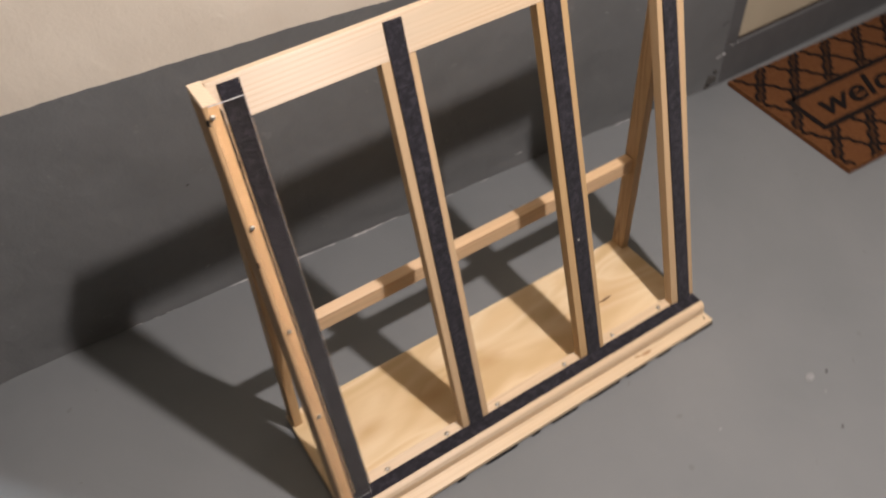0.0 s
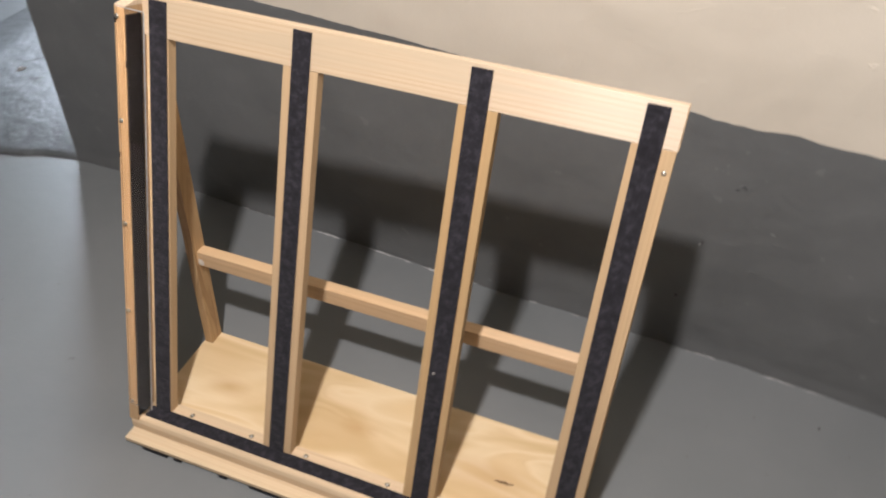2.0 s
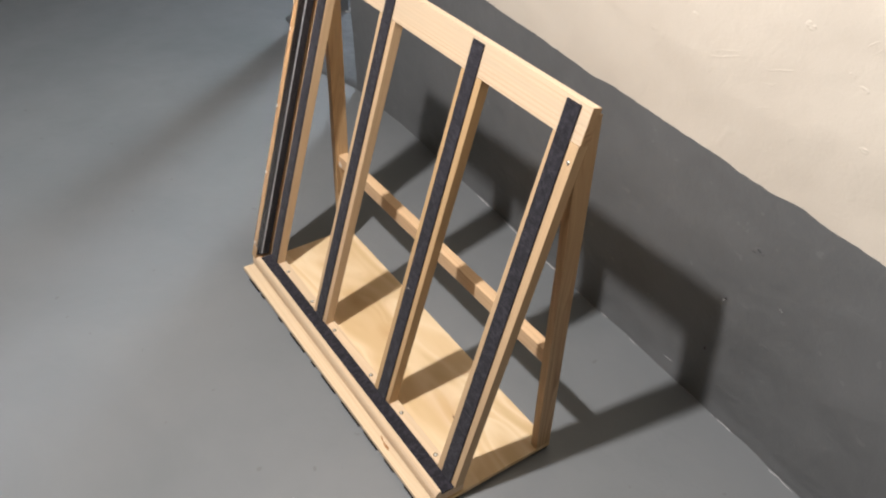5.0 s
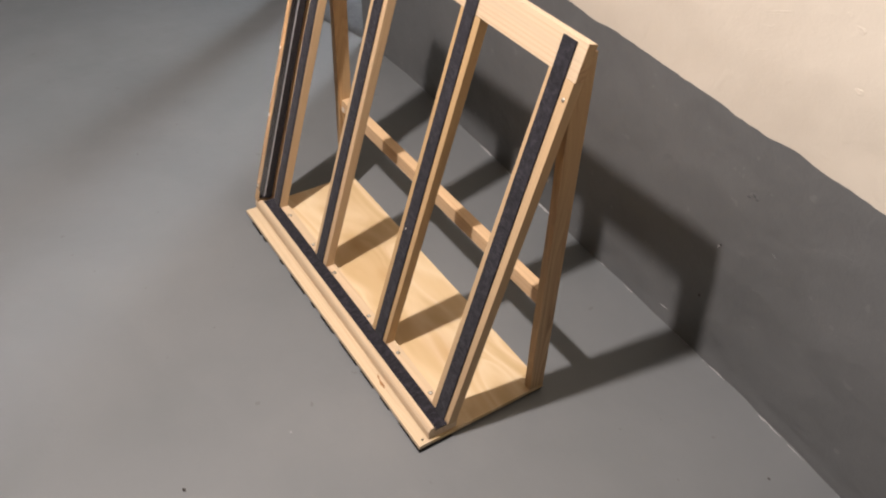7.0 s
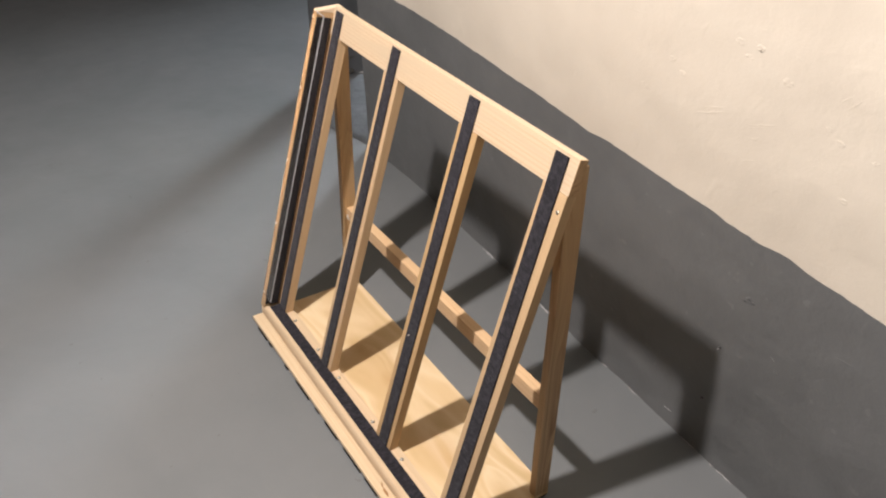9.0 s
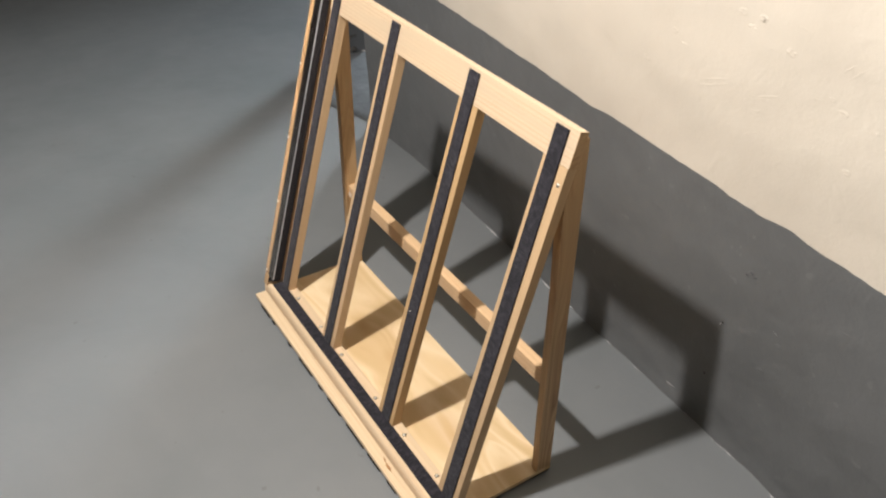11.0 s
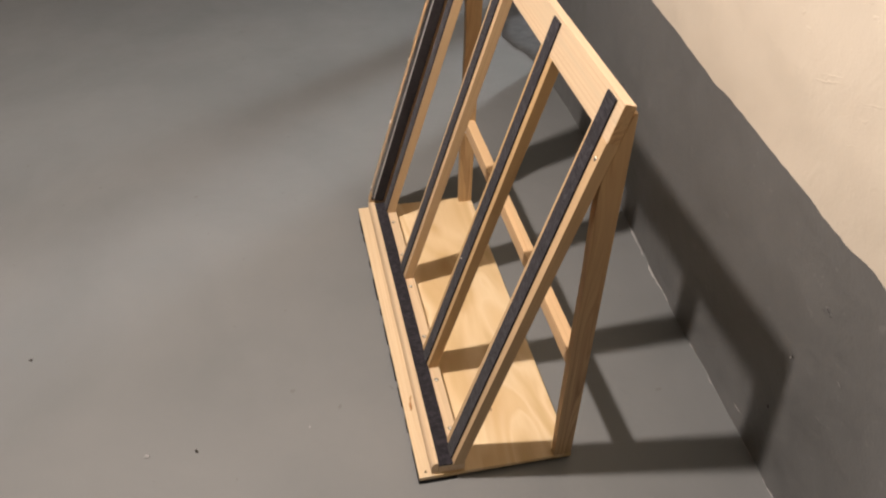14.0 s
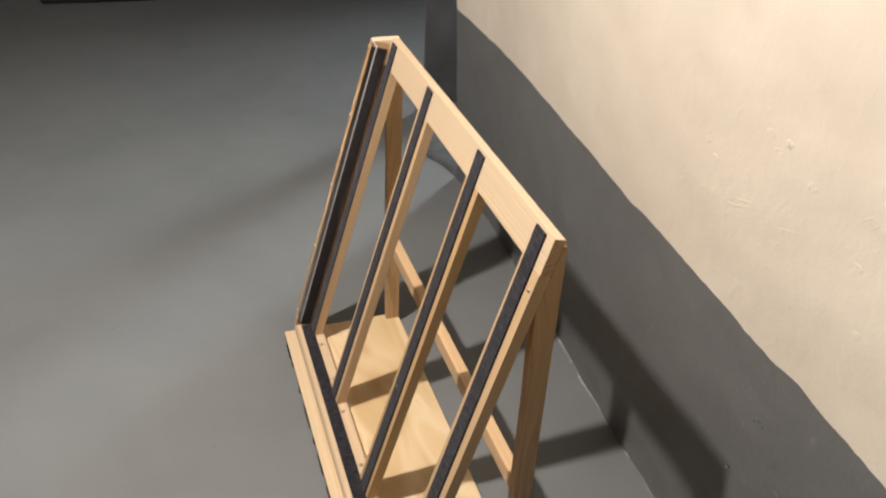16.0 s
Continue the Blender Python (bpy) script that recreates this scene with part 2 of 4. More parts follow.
def wall_paint():
    """Grey dado below a wavering brushed line, cream above, both over lumpy plaster."""
    m, nodes, links, bsdf = material("two_tone_wall_paint")
    vec, raw = mapped(nodes, links, shift=False)
    sep = nodes.new("ShaderNodeSeparateXYZ")
    links.new(raw, sep.inputs[0])
    line_v, _ = mapped(nodes, links, (1.0, 0.0, 0.0), shift=False)
    sway = ramp(nodes, [((x + 0.66) / 2.0, (0.5 + d / 0.02,) * 3) for x, d in LINE_SWAY])
    links.new(maths(nodes, links, "MULTIPLY_ADD", sep.outputs[0], 0.5, 0.33), sway.inputs[0])
    jag = noise_tex(nodes, links, line_v, 34.0, 4.0, 0.6)
    line = maths(nodes, links, "MULTIPLY_ADD", sep.outputs[0], -0.014, 0.5455)
    line = maths(nodes, links, "ADD", line, maths(nodes, links, "MULTIPLY_ADD", sway.outputs[0], 0.02, -0.01))
    line = maths(nodes, links, "ADD", line, maths(nodes, links, "MULTIPLY_ADD", jag.outputs[0], 0.007, -0.0035))
    is_cream = maths(nodes, links, "GREATER_THAN", sep.outputs[2], line)
    big = noise_tex(nodes, links, raw, 3.1, 4.0, 0.55)
    mid = noise_tex(nodes, links, raw, 15.0, 5.0, 0.6, 0.3)
    fine = noise_tex(nodes, links, raw, 180.0, 3.0, 0.6)
    g = ramp(nodes, [(0.30, (0.119, 0.121, 0.118)), (0.52, (0.140, 0.142, 0.138)), (0.75, (0.158, 0.158, 0.154))])
    links.new(maths(nodes, links, "ADD", maths(nodes, links, "MULTIPLY", big.outputs[0], 0.6), maths(nodes, links, "MULTIPLY", mid.outputs[0], 0.4)), g.inputs[0])
    c = ramp(nodes, [(0.28, (0.602, 0.531, 0.428)), (0.5, (0.656, 0.584, 0.474)), (0.75, (0.694, 0.621, 0.509))])
    links.new(big.outputs[0], c.inputs[0])
    chips = noise_tex(nodes, links, raw, 30.0, 2.0, 0.5)
    chip = maths(nodes, links, "MULTIPLY", maths(nodes, links, "GREATER_THAN", chips.outputs[0], 0.80), 0.6)
    cream = mix(nodes, links, chip, c.outputs[0], (0.40, 0.35, 0.28))
    grey = mix(nodes, links, maths(nodes, links, "MULTIPLY", maths(nodes, links, "GREATER_THAN", chips.outputs[0], 0.725), 0.4), g.outputs[0], (0.20, 0.20, 0.19))
    links.new(mix(nodes, links, is_cream, grey, cream), bsdf.inputs["Base Color"])
    links.new(maths(nodes, links, "MULTIPLY_ADD", is_cream, 0.15, 0.5), bsdf.inputs["Roughness"])
    bsdf.inputs["Specular IOR Level"].default_value = 0.3
    # trowel marks: short level ridges in patches
    strk_v, _ = mapped(nodes, links, (13.0, 13.0, 170.0), shift=False)
    strk = noise_tex(nodes, links, strk_v, 1.0, 2.0, 0.5, 0.5)
    patch = maths(nodes, links, "MAXIMUM", maths(nodes, links, "MULTIPLY_ADD", noise_tex(nodes, links, raw, 6.0, 2.0).outputs[0], 6.0, -3.85), 0.0)
    h = maths(nodes, links, "MULTIPLY", mid.outputs[0], maths(nodes, links, "MULTIPLY_ADD", is_cream, -0.10, 0.31))
    h = maths(nodes, links, "ADD", h, maths(nodes, links, "MULTIPLY", fine.outputs[0], 0.05))
    h = maths(nodes, links, "ADD", h, maths(nodes, links, "MULTIPLY", big.outputs[0], 1.3))
    lumps = noise_tex(nodes, links, raw, 24.0, 1.0, 0.4, 0.6)
    lump = maths(nodes, links, "MAXIMUM", maths(nodes, links, "MULTIPLY_ADD", lumps.outputs[0], 7.0, -4.4), 0.0)
    h = maths(nodes, links, "ADD", h, maths(nodes, links, "MULTIPLY", lump, 0.05))
    h = maths(nodes, links, "ADD", h, maths(nodes, links, "MULTIPLY", maths(nodes, links, "MULTIPLY", strk.outputs[0], maths(nodes, links, "MULTIPLY", maths(nodes, links, "MINIMUM", patch, 1.0), is_cream)), 0.34))
    h = maths(nodes, links, "SUBTRACT", h, maths(nodes, links, "MULTIPLY", chip, 0.5))
    bump(nodes, links, bsdf, h, 0.75, 0.011)
    return m


def clear_plastic():
    m, nodes, links, bsdf = material("clear_acrylic")
    # tinted to dim what lies behind, as the strip casts no shadow
    bsdf.inputs["Base Color"].default_value = (0.87, 0.82, 0.76, 1)
    bsdf.inputs["Transmission Weight"].default_value = 1.0
    bsdf.inputs["IOR"].default_value = 1.49
    vec, _ = mapped(nodes, links)
    n = noise_tex(nodes, links, vec, 220.0, 3.0)
    links.new(maths(nodes, links, "MULTIPLY_ADD", n.outputs[0], 0.06, 0.02), bsdf.inputs["Roughness"])
    return m


def coir():
    m, nodes, links, bsdf = material("coir")
    vec, _ = mapped(nodes, links)
    tuft = noise_tex(nodes, links, vec, 420.0, 3.0, 0.7)
    big = noise_tex(nodes, links, vec, 18.0, 3.0)
    r = ramp(nodes, [(0.30, (0.062, 0.022, 0.008)), (0.52, (0.158, 0.064, 0.023)), (0.75, (0.26, 0.118, 0.048))])
    links.new(tuft.outputs[0], r.inputs[0])
    col = mix(nodes, links, maths(nodes, links, "MULTIPLY", big.outputs[0], 0.5), r.outputs[0], (0.150, 0.058, 0.022))
    links.new(col, bsdf.inputs["Base Color"])
    bsdf.inputs["Roughness"].default_value = 0.95
    bsdf.inputs["Specular IOR Level"].default_value = 0.1
    bump(nodes, links, bsdf, tuft.outputs[0], 1.0, 0.004)
    return m


PINE = pine("pine", (0.545, 0.360, 0.180), (0.40, 0.228, 0.096), lines=900.0)
PINE_RAIL = pine("pine_rail", (0.660, 0.508, 0.336), (0.48, 0.296, 0.160), lines=900.0, contrast=1.3, gloss=0.95)
PINE_LEG = pine("pine_leg", (0.53, 0.345, 0.172), (0.27, 0.140, 0.052), lines=420.0, contrast=1.8, wander=60.0)
PINE_GUIDE = pine("pine_guide", (0.635, 0.435, 0.248), (0.45, 0.25, 0.12), lines=700.0, contrast=1.2, wander=30.0)
PINE_FRONT = pine("pine_front_veneer", (0.735, 0.572, 0.372), (0.53, 0.335, 0.185), lines=480.0, contrast=1.05, wander=34.0)
# dimming under the acrylic strip is put into this darker tone
PINE_DIMMED = pine("pine_guide_dimmed", (0.46, 0.295, 0.150), (0.30, 0.165, 0.07), lines=500.0, contrast=1.0)
PINE_LIP = pine("pine_lip", (0.665, 0.490, 0.298), (0.47, 0.29, 0.155), lines=480.0, contrast=1.1, wander=34.0)
PLY = plywood()
PLY_EDGE = plain("plywood_edge", (0.20, 0.115, 0.055), 0.8, spread=0.4, scale=90.0)
FELT = felt()
# same felt, with the shade under the retaining strip put into its colour
SHADED_LINING = plain("shaded_felt_lining", (0.018, 0.0155, 0.016), 0.95, spread=0.4, scale=120.0, height=0.001)
STEEL = plain("zinc_steel", (0.56, 0.53, 0.46), 0.42, 1.0)
KNOT = plain("split_knot", (0.075, 0.032, 0.014), 0.8, spread=0.5, scale=240.0)
KNOT_RED = plain("red_knot", (0.37, 0.195, 0.088), 0.7, spread=0.35, scale=240.0)
DARK_HOLE = plain("screw_hole", (0.012, 0.009, 0.007), 0.9)
RUBBER = plain("black_rubber", (0.012, 0.012, 0.013), 0.75, scale=300.0, height=0.001)
GLUE = plain("dried_glue", (0.66, 0.60, 0.51), 0.5, scale=120.0, height=0.002)
ACRYLIC = clear_plastic()
# whitish colour carries the glint along the strip's cut edges
EDGE_GLINT = plain("acrylic_edge_glint", (0.44, 0.445, 0.45), 0.45, spread=0.2, scale=90.0)
FLOOR = floor_paint()
WALL = wall_paint()
GREY_TRIM = plain("grey_trim_paint", (0.092, 0.091, 0.089), 0.6, spread=0.12, scale=16.0, height=0.003)
SLAB = plain("glossy_grey_slab_paint", (0.105, 0.110, 0.110), 0.46, spread=0.3, scale=24.0, height=0.007)
COLUMN = plain("grey_column_paint", (0.072, 0.074, 0.075), 0.55, spread=0.3, scale=9.0, height=0.006)
DARK_GAP = plain("dark_door_gap", (0.035, 0.022, 0.014), 0.8, spread=0.4, scale=80.0)
CREAM_DOOR = plain("cream_door_paint", (0.45, 0.38, 0.265), 0.5, spread=0.08, scale=7.0, height=0.002)
# enclosing walls and ceiling out of view, darkened to bounce less light into shadows
DARK_PLASTER = plain("dark_plain_plaster", (0.12, 0.112, 0.10), 0.85, spread=0.2, scale=3.0, height=0.004)
DARK_WALL = plain("dark_plain_wall", (0.10, 0.095, 0.085), 0.85, spread=0.2, scale=5.0, height=0.006)
CHIP_WHITE = plain("bare_plaster_chip", (0.44, 0.43, 0.41), 0.85, spread=0.25, scale=150.0, height=0.002)
FLAKE = plain("dried_paint_flake", (0.26, 0.26, 0.25), 0.4, spread=0.3, scale=300.0, height=0.002)
GREY_PIT = plain("grey_plaster_pit", (0.088, 0.089, 0.086), 0.7, spread=0.3, scale=150.0, height=0.002)
CREAM_PIT = plain("plaster_pit", (0.47, 0.41, 0.325), 0.9, spread=0.3, scale=150.0, height=0.002)
CHIP_DARK = plain("dark_grit", (0.065, 0.060, 0.053), 0.9, spread=0.5, scale=200.0, height=0.002)
COIR = coir()
COIR_BROWN = plain("brown_printed_coir", (0.050, 0.021, 0.009), 0.95, spread=0.5, scale=420.0, height=0.004)
COIR_BLACK = plain("black_coir", (0.009, 0.007, 0.006), 0.95, spread=0.5, scale=420.0, height=0.004)

# ---- builders ----
WORLD = {}


def placed(ob, m, parent=None):
    WORLD[ob] = m
    if parent is not None:
        ob.parent = parent
        ob.matrix_parent_inverse = WORLD[parent].inverted()
    ob.matrix_basis = m
    return ob


def part(name, bm, mat, parent=None, label="", m=None):
    """Links a bmesh, or a mesh that already exists, as one mesh object."""
    if isinstance(bm, bpy.types.Mesh):
        data = bm
    else:
        data = bpy.data.meshes.new(name)
        bmesh.ops.recalc_face_normals(bm, faces=bm.faces)
        bm.to_mesh(data)
        bm.free()
        data.materials.append(mat)
    ob = new(name, data)
    placed(ob, m or Matrix(), parent)
    return tagged(ob, label)


def thing(name, m, label, category, kind="", group=""):
    return tagged(placed(new(name), m), label, category, group, kind)


def block(x0, x1, y0, y1, z0, z1, bevel=0.001, segments=2):
    bm = bmesh.new()
    bmesh.ops.create_cube(bm, size=1.0)
    for v in bm.verts:
        v.co = Vector((x0 if v.co.x < 0 else x1, y0 if v.co.y < 0 else y1, z0 if v.co.z < 0 else z1))
    if bevel:
        bmesh.ops.bevel(bm, geom=bm.edges[:], offset=bevel, segments=segments, affect="EDGES", profile=0.6)
    return bm


def prism(points, x0, x1, bevel=0.001, lean=None):
    """A solid between two equal outlines in y and z; lean(z) shifts it in x."""
    bm = bmesh.new()
    rings = [[bm.verts.new((x + (lean(z) if lean else 0.0), y, z)) for y, z in points] for x in (x0, x1)]
    bm.faces.new(rings[0])
    bm.faces.new(rings[1][::-1])
    for i in range(len(points)):
        j = (i + 1) % len(points)
        bm.faces.new((rings[0][i], rings[0][j], rings[1][j], rings[1][i]))
    if bevel:
        bmesh.ops.bevel(bm, geom=bm.edges[:], offset=bevel, segments=2, affect="EDGES", profile=0.6)
    return bm


def upended(bm):
    """The same solid in axes whose x points up, and the pose that brings it back, so that its grain stands upright."""
    turn = pose(0, 0, 0, 0, -90, 0)
    bm.transform(turn.inverted())
    return bm, turn


def disc(radius, height, sides=16, dome=0.5):
    """A low round head, centred on the origin, along z."""
    bm = bmesh.new()
    rows = [(radius, 0.0), (radius, height * 0.45), (radius * 0.75, height * (0.45 + 0.4 * dome)), (radius * 0.35, height)]
    rings = []
    for r, z in rows:
        rings.append([bm.verts.new((r * math.cos(2 * math.pi * i / sides), r * math.sin(2 * math.pi * i / sides), z)) for i in range(sides)])
    for a, b in zip(rings, rings[1:]):
        for i in range(sides):
            bm.faces.new((a[i], a[(i + 1) % sides], b[(i + 1) % sides], b[i]))
    bm.faces.new(rings[0][::-1])
    bm.faces.new(rings[-1])
    return bm


def smooth(ob):
    for p in ob.data.polygons:
        p.use_smooth = True
    return ob


# ---- the shell of the place ----
FOOT = [(-0.645, 0.650), (-0.30, 0.655), (0.08, 0.632), (0.33, 0.614), (0.61, 0.601), (0.94, 0.586), (1.335, 0.549)]
CEILING = 2.2


def foot_y(x):
    return float(np.interp(x, [p[0] for p in FOOT], [p[1] for p in FOOT]))


def lean(x):
    """How far the wall comes forward for each metre of height; plumb beside the door."""
    return -0.075 * min(1.0, max(0.0, (1.335 - x) / 0.15))


def sheet_floor():
    """One floor sheet, finely divided and gently uneven near the rack."""
    bm = bmesh.new()
    xs = [-4.6, -3.4, -2.4] + [-2.0 + 0.06 * i for i in range(66)] + [2.1, 2.6, 3.1]
    ys = [-2.9, -2.2, -1.6] + [-1.2 + 0.06 * i for i in range(38)] + [1.4, 2.4, 4.3]
    grid = [[bm.verts.new((x, y, 0.0016 * noise.noise((1.7 * x, 1.7 * y, 0.3)) - 0.0010)) for x in xs] for y in ys]
    for a, b in zip(grid, grid[1:]):
        for i in range(len(xs) - 1):
            bm.faces.new((a[i], a[i + 1], b[i + 1], b[i]))
    return bm


smooth(tagged(part("floor", sheet_floor(), FLOOR), "grey painted concrete basement floor with faint wear", "floor", kind="structure"))


def face_y(x, z):
    """Where the lumpy face of the wall lies."""
    lump = 0.0045 * noise.noise((3.2 * x, 0.0, 3.2 * z)) + 0.0022 * noise.noise((9.0 * x, 4.0, 9.0 * z)) + 0.0008 * noise.noise((26.0 * x, 9.0, 26.0 * z))
    lump *= min(1.0, max(0.0, (1.335 - x) / 0.12))
    ease = 0.006 * math.exp(-(z / 0.02) ** 2) * (0.5 + 0.5 * noise.noise((14.0 * x, 2.0, 0.0)))
    return foot_y(x) + lean(x) * z + lump - ease


def rough_wall():
    """The plastered wall behind the rack: a bowed, lumpy face, with thickness and ends."""
    bm = bmesh.new()
    nx, nz = 150, 120
    rows = []
    for k in range(nz + 1):
        z = CEILING * (k / nz) ** 1.5 - 0.003
        row = []
        for i in range(nx + 1):
            end = -0.645 + 0.075 * min(z, 0.7)
            x = end + (1.335 - end) * i / nx
            row.append(bm.verts.new((x, face_y(x, z), z)))
        rows.append(row)
    for a, b in zip(rows, rows[1:]):
        for i in range(nx):
            bm.faces.new((a[i], a[i + 1], b[i + 1], b[i]))
    for col in (0, -1):
        for a, b in zip(rows, rows[1:]):
            bm.edges.get((a[col], b[col])).smooth = False
    back = [bm.verts.new(c) for c in ((-0.645, 0.90, -0.003), (1.335, 0.90, -0.003), (1.335, 0.90, CEILING), (-0.593, 0.90, CEILING))]
    bm.faces.new(back)
    bm.faces.new([r[0] for r in rows] + [back[3], back[0]])
    bm.faces.new([r[-1] for r in rows] + [back[2], back[1]])
    return bm


smooth(tagged(part("wall_north", rough_wall(), WALL), "lumpy plaster wall, grey dado below cream paint", "wall", kind="structure"))


def plain_wall(name, x0, x1, y0, y1, label="plain plastered basement wall, kept dark to cut bounced light"):
    tagged(part(name, block(x0, x1, y0, y1, -0.01, CEILING, 0), DARK_WALL), label, "wall", kind="structure")


plain_wall("wall_west", -4.7, -4.55, -2.9, 4.3)
plain_wall("wall_east", 3.0, 3.15, -2.9, 4.3)
plain_wall("wall_south", -4.55, 3.0, -2.95, -2.8)
plain_wall("wall_far", -4.55, 3.0, 4.2, 4.35)
plain_wall("wall_return", -0.640, 0.0, 0.904, 4.2)
tagged(part("ceiling", block(-4.7, 3.15, -2.95, 4.35, CEILING + 0.002, CEILING + 0.12, 0), DARK_PLASTER), "plain plastered basement ceiling, unseen and kept dark to cut bounced light", "ceiling", kind="structure")


def slab_edge():
    """The slightly raised floor beyond the opening, with a wavering edge."""
    pts = [(-0.643, 0.648), (-0.74, 0.628), (-0.80, 0.602), (-0.866, 0.588), (-0.95, 0.612), (-1.08, 0.655), (-1.19, 0.682), (-1.36, 0.691), (-1.65, 0.692), (-2.1, 0.700), (-3.0, 0.72), (-4.55, 0.74)]
    line = []
    for (xa, ya), (xb, yb) in zip(pts, pts[1:]):
        n = max(2, int(abs(xa - xb) / 0.012))
        for i in range(n):
            f = i / n
            x = xa + (xb - xa) * f
            line.append((x, ya + (yb - ya) * f + 0.004 * noise.noise((30.0 * x, 0.0, 1.0))))
    line.append(pts[-1])
    def sunk(x):
        """The step dies away into the open floor past the column."""
        f = min(1.0, max(0.0, (-1.18 - x) / 0.30))
        return 0.030 * f * f * (3 - 2 * f)

    bm = bmesh.new()
    outlines = []
    for inset, z in ((0.0, -0.002), (0.003, 0.0035), (0.03, 0.0065), (0.08, 0.0125), (0.14, 0.0180), (0.25, 0.0200)):
        outlines.append([bm.verts.new((x, y + inset, z - sunk(x))) for x, y in line])
    outlines.append([bm.verts.new((x, 4.2, 0.0200 - sunk(x))) for x, y in line])
    for a, b in zip(outlines, outlines[1:]):
        for i in range(len(line) - 1):
            bm.faces.new((a[i], a[i + 1], b[i + 1], b[i]))
    return bm


smooth(tagged(part("floor_raised", slab_edge(), SLAB), "raised glossy grey painted slab beyond the opening", "floor", kind="structure"))


def rough_column():
    bm = bmesh.new()
    base = [(-1.180, 0.706), (-1.160, 0.90), (-1.298, 0.930), (-1.302, 0.900)]
    rows = []
    for k in range(24):
        z = 0.0035 + (CEILING - 0.0035) * k / 23
        ring = []
        for i in range(4):
            (xa, ya), (xb, yb) = base[i], base[(i + 1) % 4]
            for j in range(6):
                f = j / 6
                x, y = xa + (xb - xa) * f, ya + (yb - ya) * f
                n = 0.006 * noise.noise((7 * x, 7 * y, 5 * z))
                ring.append(bm.verts.new((x + n, y - n, z)))
        rows.append(ring)
    for a, b in zip(rows, rows[1:]):
        for i in range(len(a)):
            j = (i + 1) % len(a)
            bm.faces.new((a[i], a[j], b[j], b[i]))
    bm.faces.new(rows[0])
    bm.faces.new(rows[-1])
    return bm


tagged(part("column", rough_column(), COLUMN), "dark grey painted rough concrete column on the raised slab", "column", kind="structure")

# the doorway with the cream door, beside the end of the wall
def slanted(bm, z0, slope, x_max):
    for v in bm.verts:
        if v.co.x < x_max:
            v.co.x += slope * (v.co.z - z0)
    return bm


tagged(part("door_1", slanted(block(1.378, 2.30, 0.556, 0.600, 0.1145, 2.05, 0.002), 0.110, 0.030, 1.7), CREAM_DOOR), "closed cream painted door above a grey threshold", "door", kind="structure")
jamb = block(1.3352, 1.3765, 0.5487, 0.62, 0.108, 2.06, 0.001)
for v in jamb.verts:
    if v.co.x > 1.36:
        v.co.x += 0.030 * (v.co.z - 0.110)
tagged(part("trim", jamb, GREY_TRIM), "grey painted door jamb", "door frame", kind="structure")
tagged(part("trim", block(1.338, 2.34, 0.540, 0.90, 2.062, CEILING, 0.003), GREY_TRIM), "grey painted head over the door", "door frame", kind="structure")
tagged(part("trim", block(2.302, 2.34, 0.545, 0.62, 0.0, 2.06, 0.003), GREY_TRIM), "grey painted door jamb", "door frame", kind="structure")
tagged(part("trim", block(1.3770, 2.30, 0.5562, 0.590, 0.1078, 0.1142, 0.0), DARK_GAP), "dark gap under the door", "door gap", kind="structure")
tagged(part("threshold", prism([(0.5470, 0.0), (0.62, 0.0), (0.62, 0.1075), (0.5530, 0.1075), (0.5490, 0.1045)], 1.3353, 2.30, 0.0015, None), GREY_TRIM), "raised grey painted door threshold", "threshold", kind="structure")
plain_wall("wall_north_east", 2.342, 3.0, 0.545, 0.90)

# ---- the rack ----
TILT = 0.2775
COS = 1 / math.sqrt(1 + TILT * TILT)
SIN = TILT * COS


def on_frame(x, v, off=0.0):
    """A place on the sloping front plane: x, way up the slope, height over the plane."""
    return Vector((x, 0.0474 + SIN * v - COS * off, COS * v + SIN * off))


def frame_pose(a, b):
    """Local x runs up the slope from a to b, local y across to the left, local z out of the plane."""
    along = (b - a).normalized()
    out = Vector((0, -COS, SIN))
    across = out.cross(along).normalized()
    out = along.cross(across)
    m = Matrix((along, across, out)).transposed().to_4x4()
    return Matrix.Translation(a) @ m


def slat(length, y0, y1, z0, z1, foot_cut=0.0, bevel=0.0008, head_cut=0.0):
    """A lath along local x; foot_cut slants its lower end so that it stands level."""
    bm = bmesh.new()
    bmesh.ops.create_cube(bm, size=1.0)
    for v in bm.verts:
        low = v.co.x < 0
        y, z = (y0 if v.co.y < 0 else y1), (z0 if v.co.z < 0 else z1)
        v.co = Vector(((-foot_cut * z if low else length - head_cut * z), y, z))
    if bevel:
        bmesh.ops.bevel(bm, geom=bm.edges[:], offset=bevel, segments=2, affect="EDGES", profile=0.6)
    return bm


rack = thing("display_rack", pose(0.38, 0.13, 0.0), "unfinished pine sheet rack with charcoal felt strips, standing on plywood", "rack")

base = part("base_board", block(-0.005, 0.761, 0.0267, 0.2700, 0.005, 0.0135, 0.0008), PLY, rack, "pale pine plywood base")
front_bm = block(-0.005, 0.761, 0.0, 0.0265, 0.005, 0.0135, 0.0008)
for v in front_bm.verts:
    if v.co.y < 0.01:
        v.co.y -= 0.0035 * (1 - v.co.x / 0.761)
part("front_board", front_bm, PINE_FRONT, rack, "pale pine strip along the front of the base")
part("edge_ply", block(-0.0035, 0.7595, 0.028, 0.2705, 0.0062, 0.0095, 0.0), PLY_EDGE, base, "dark inner ply along the edge")
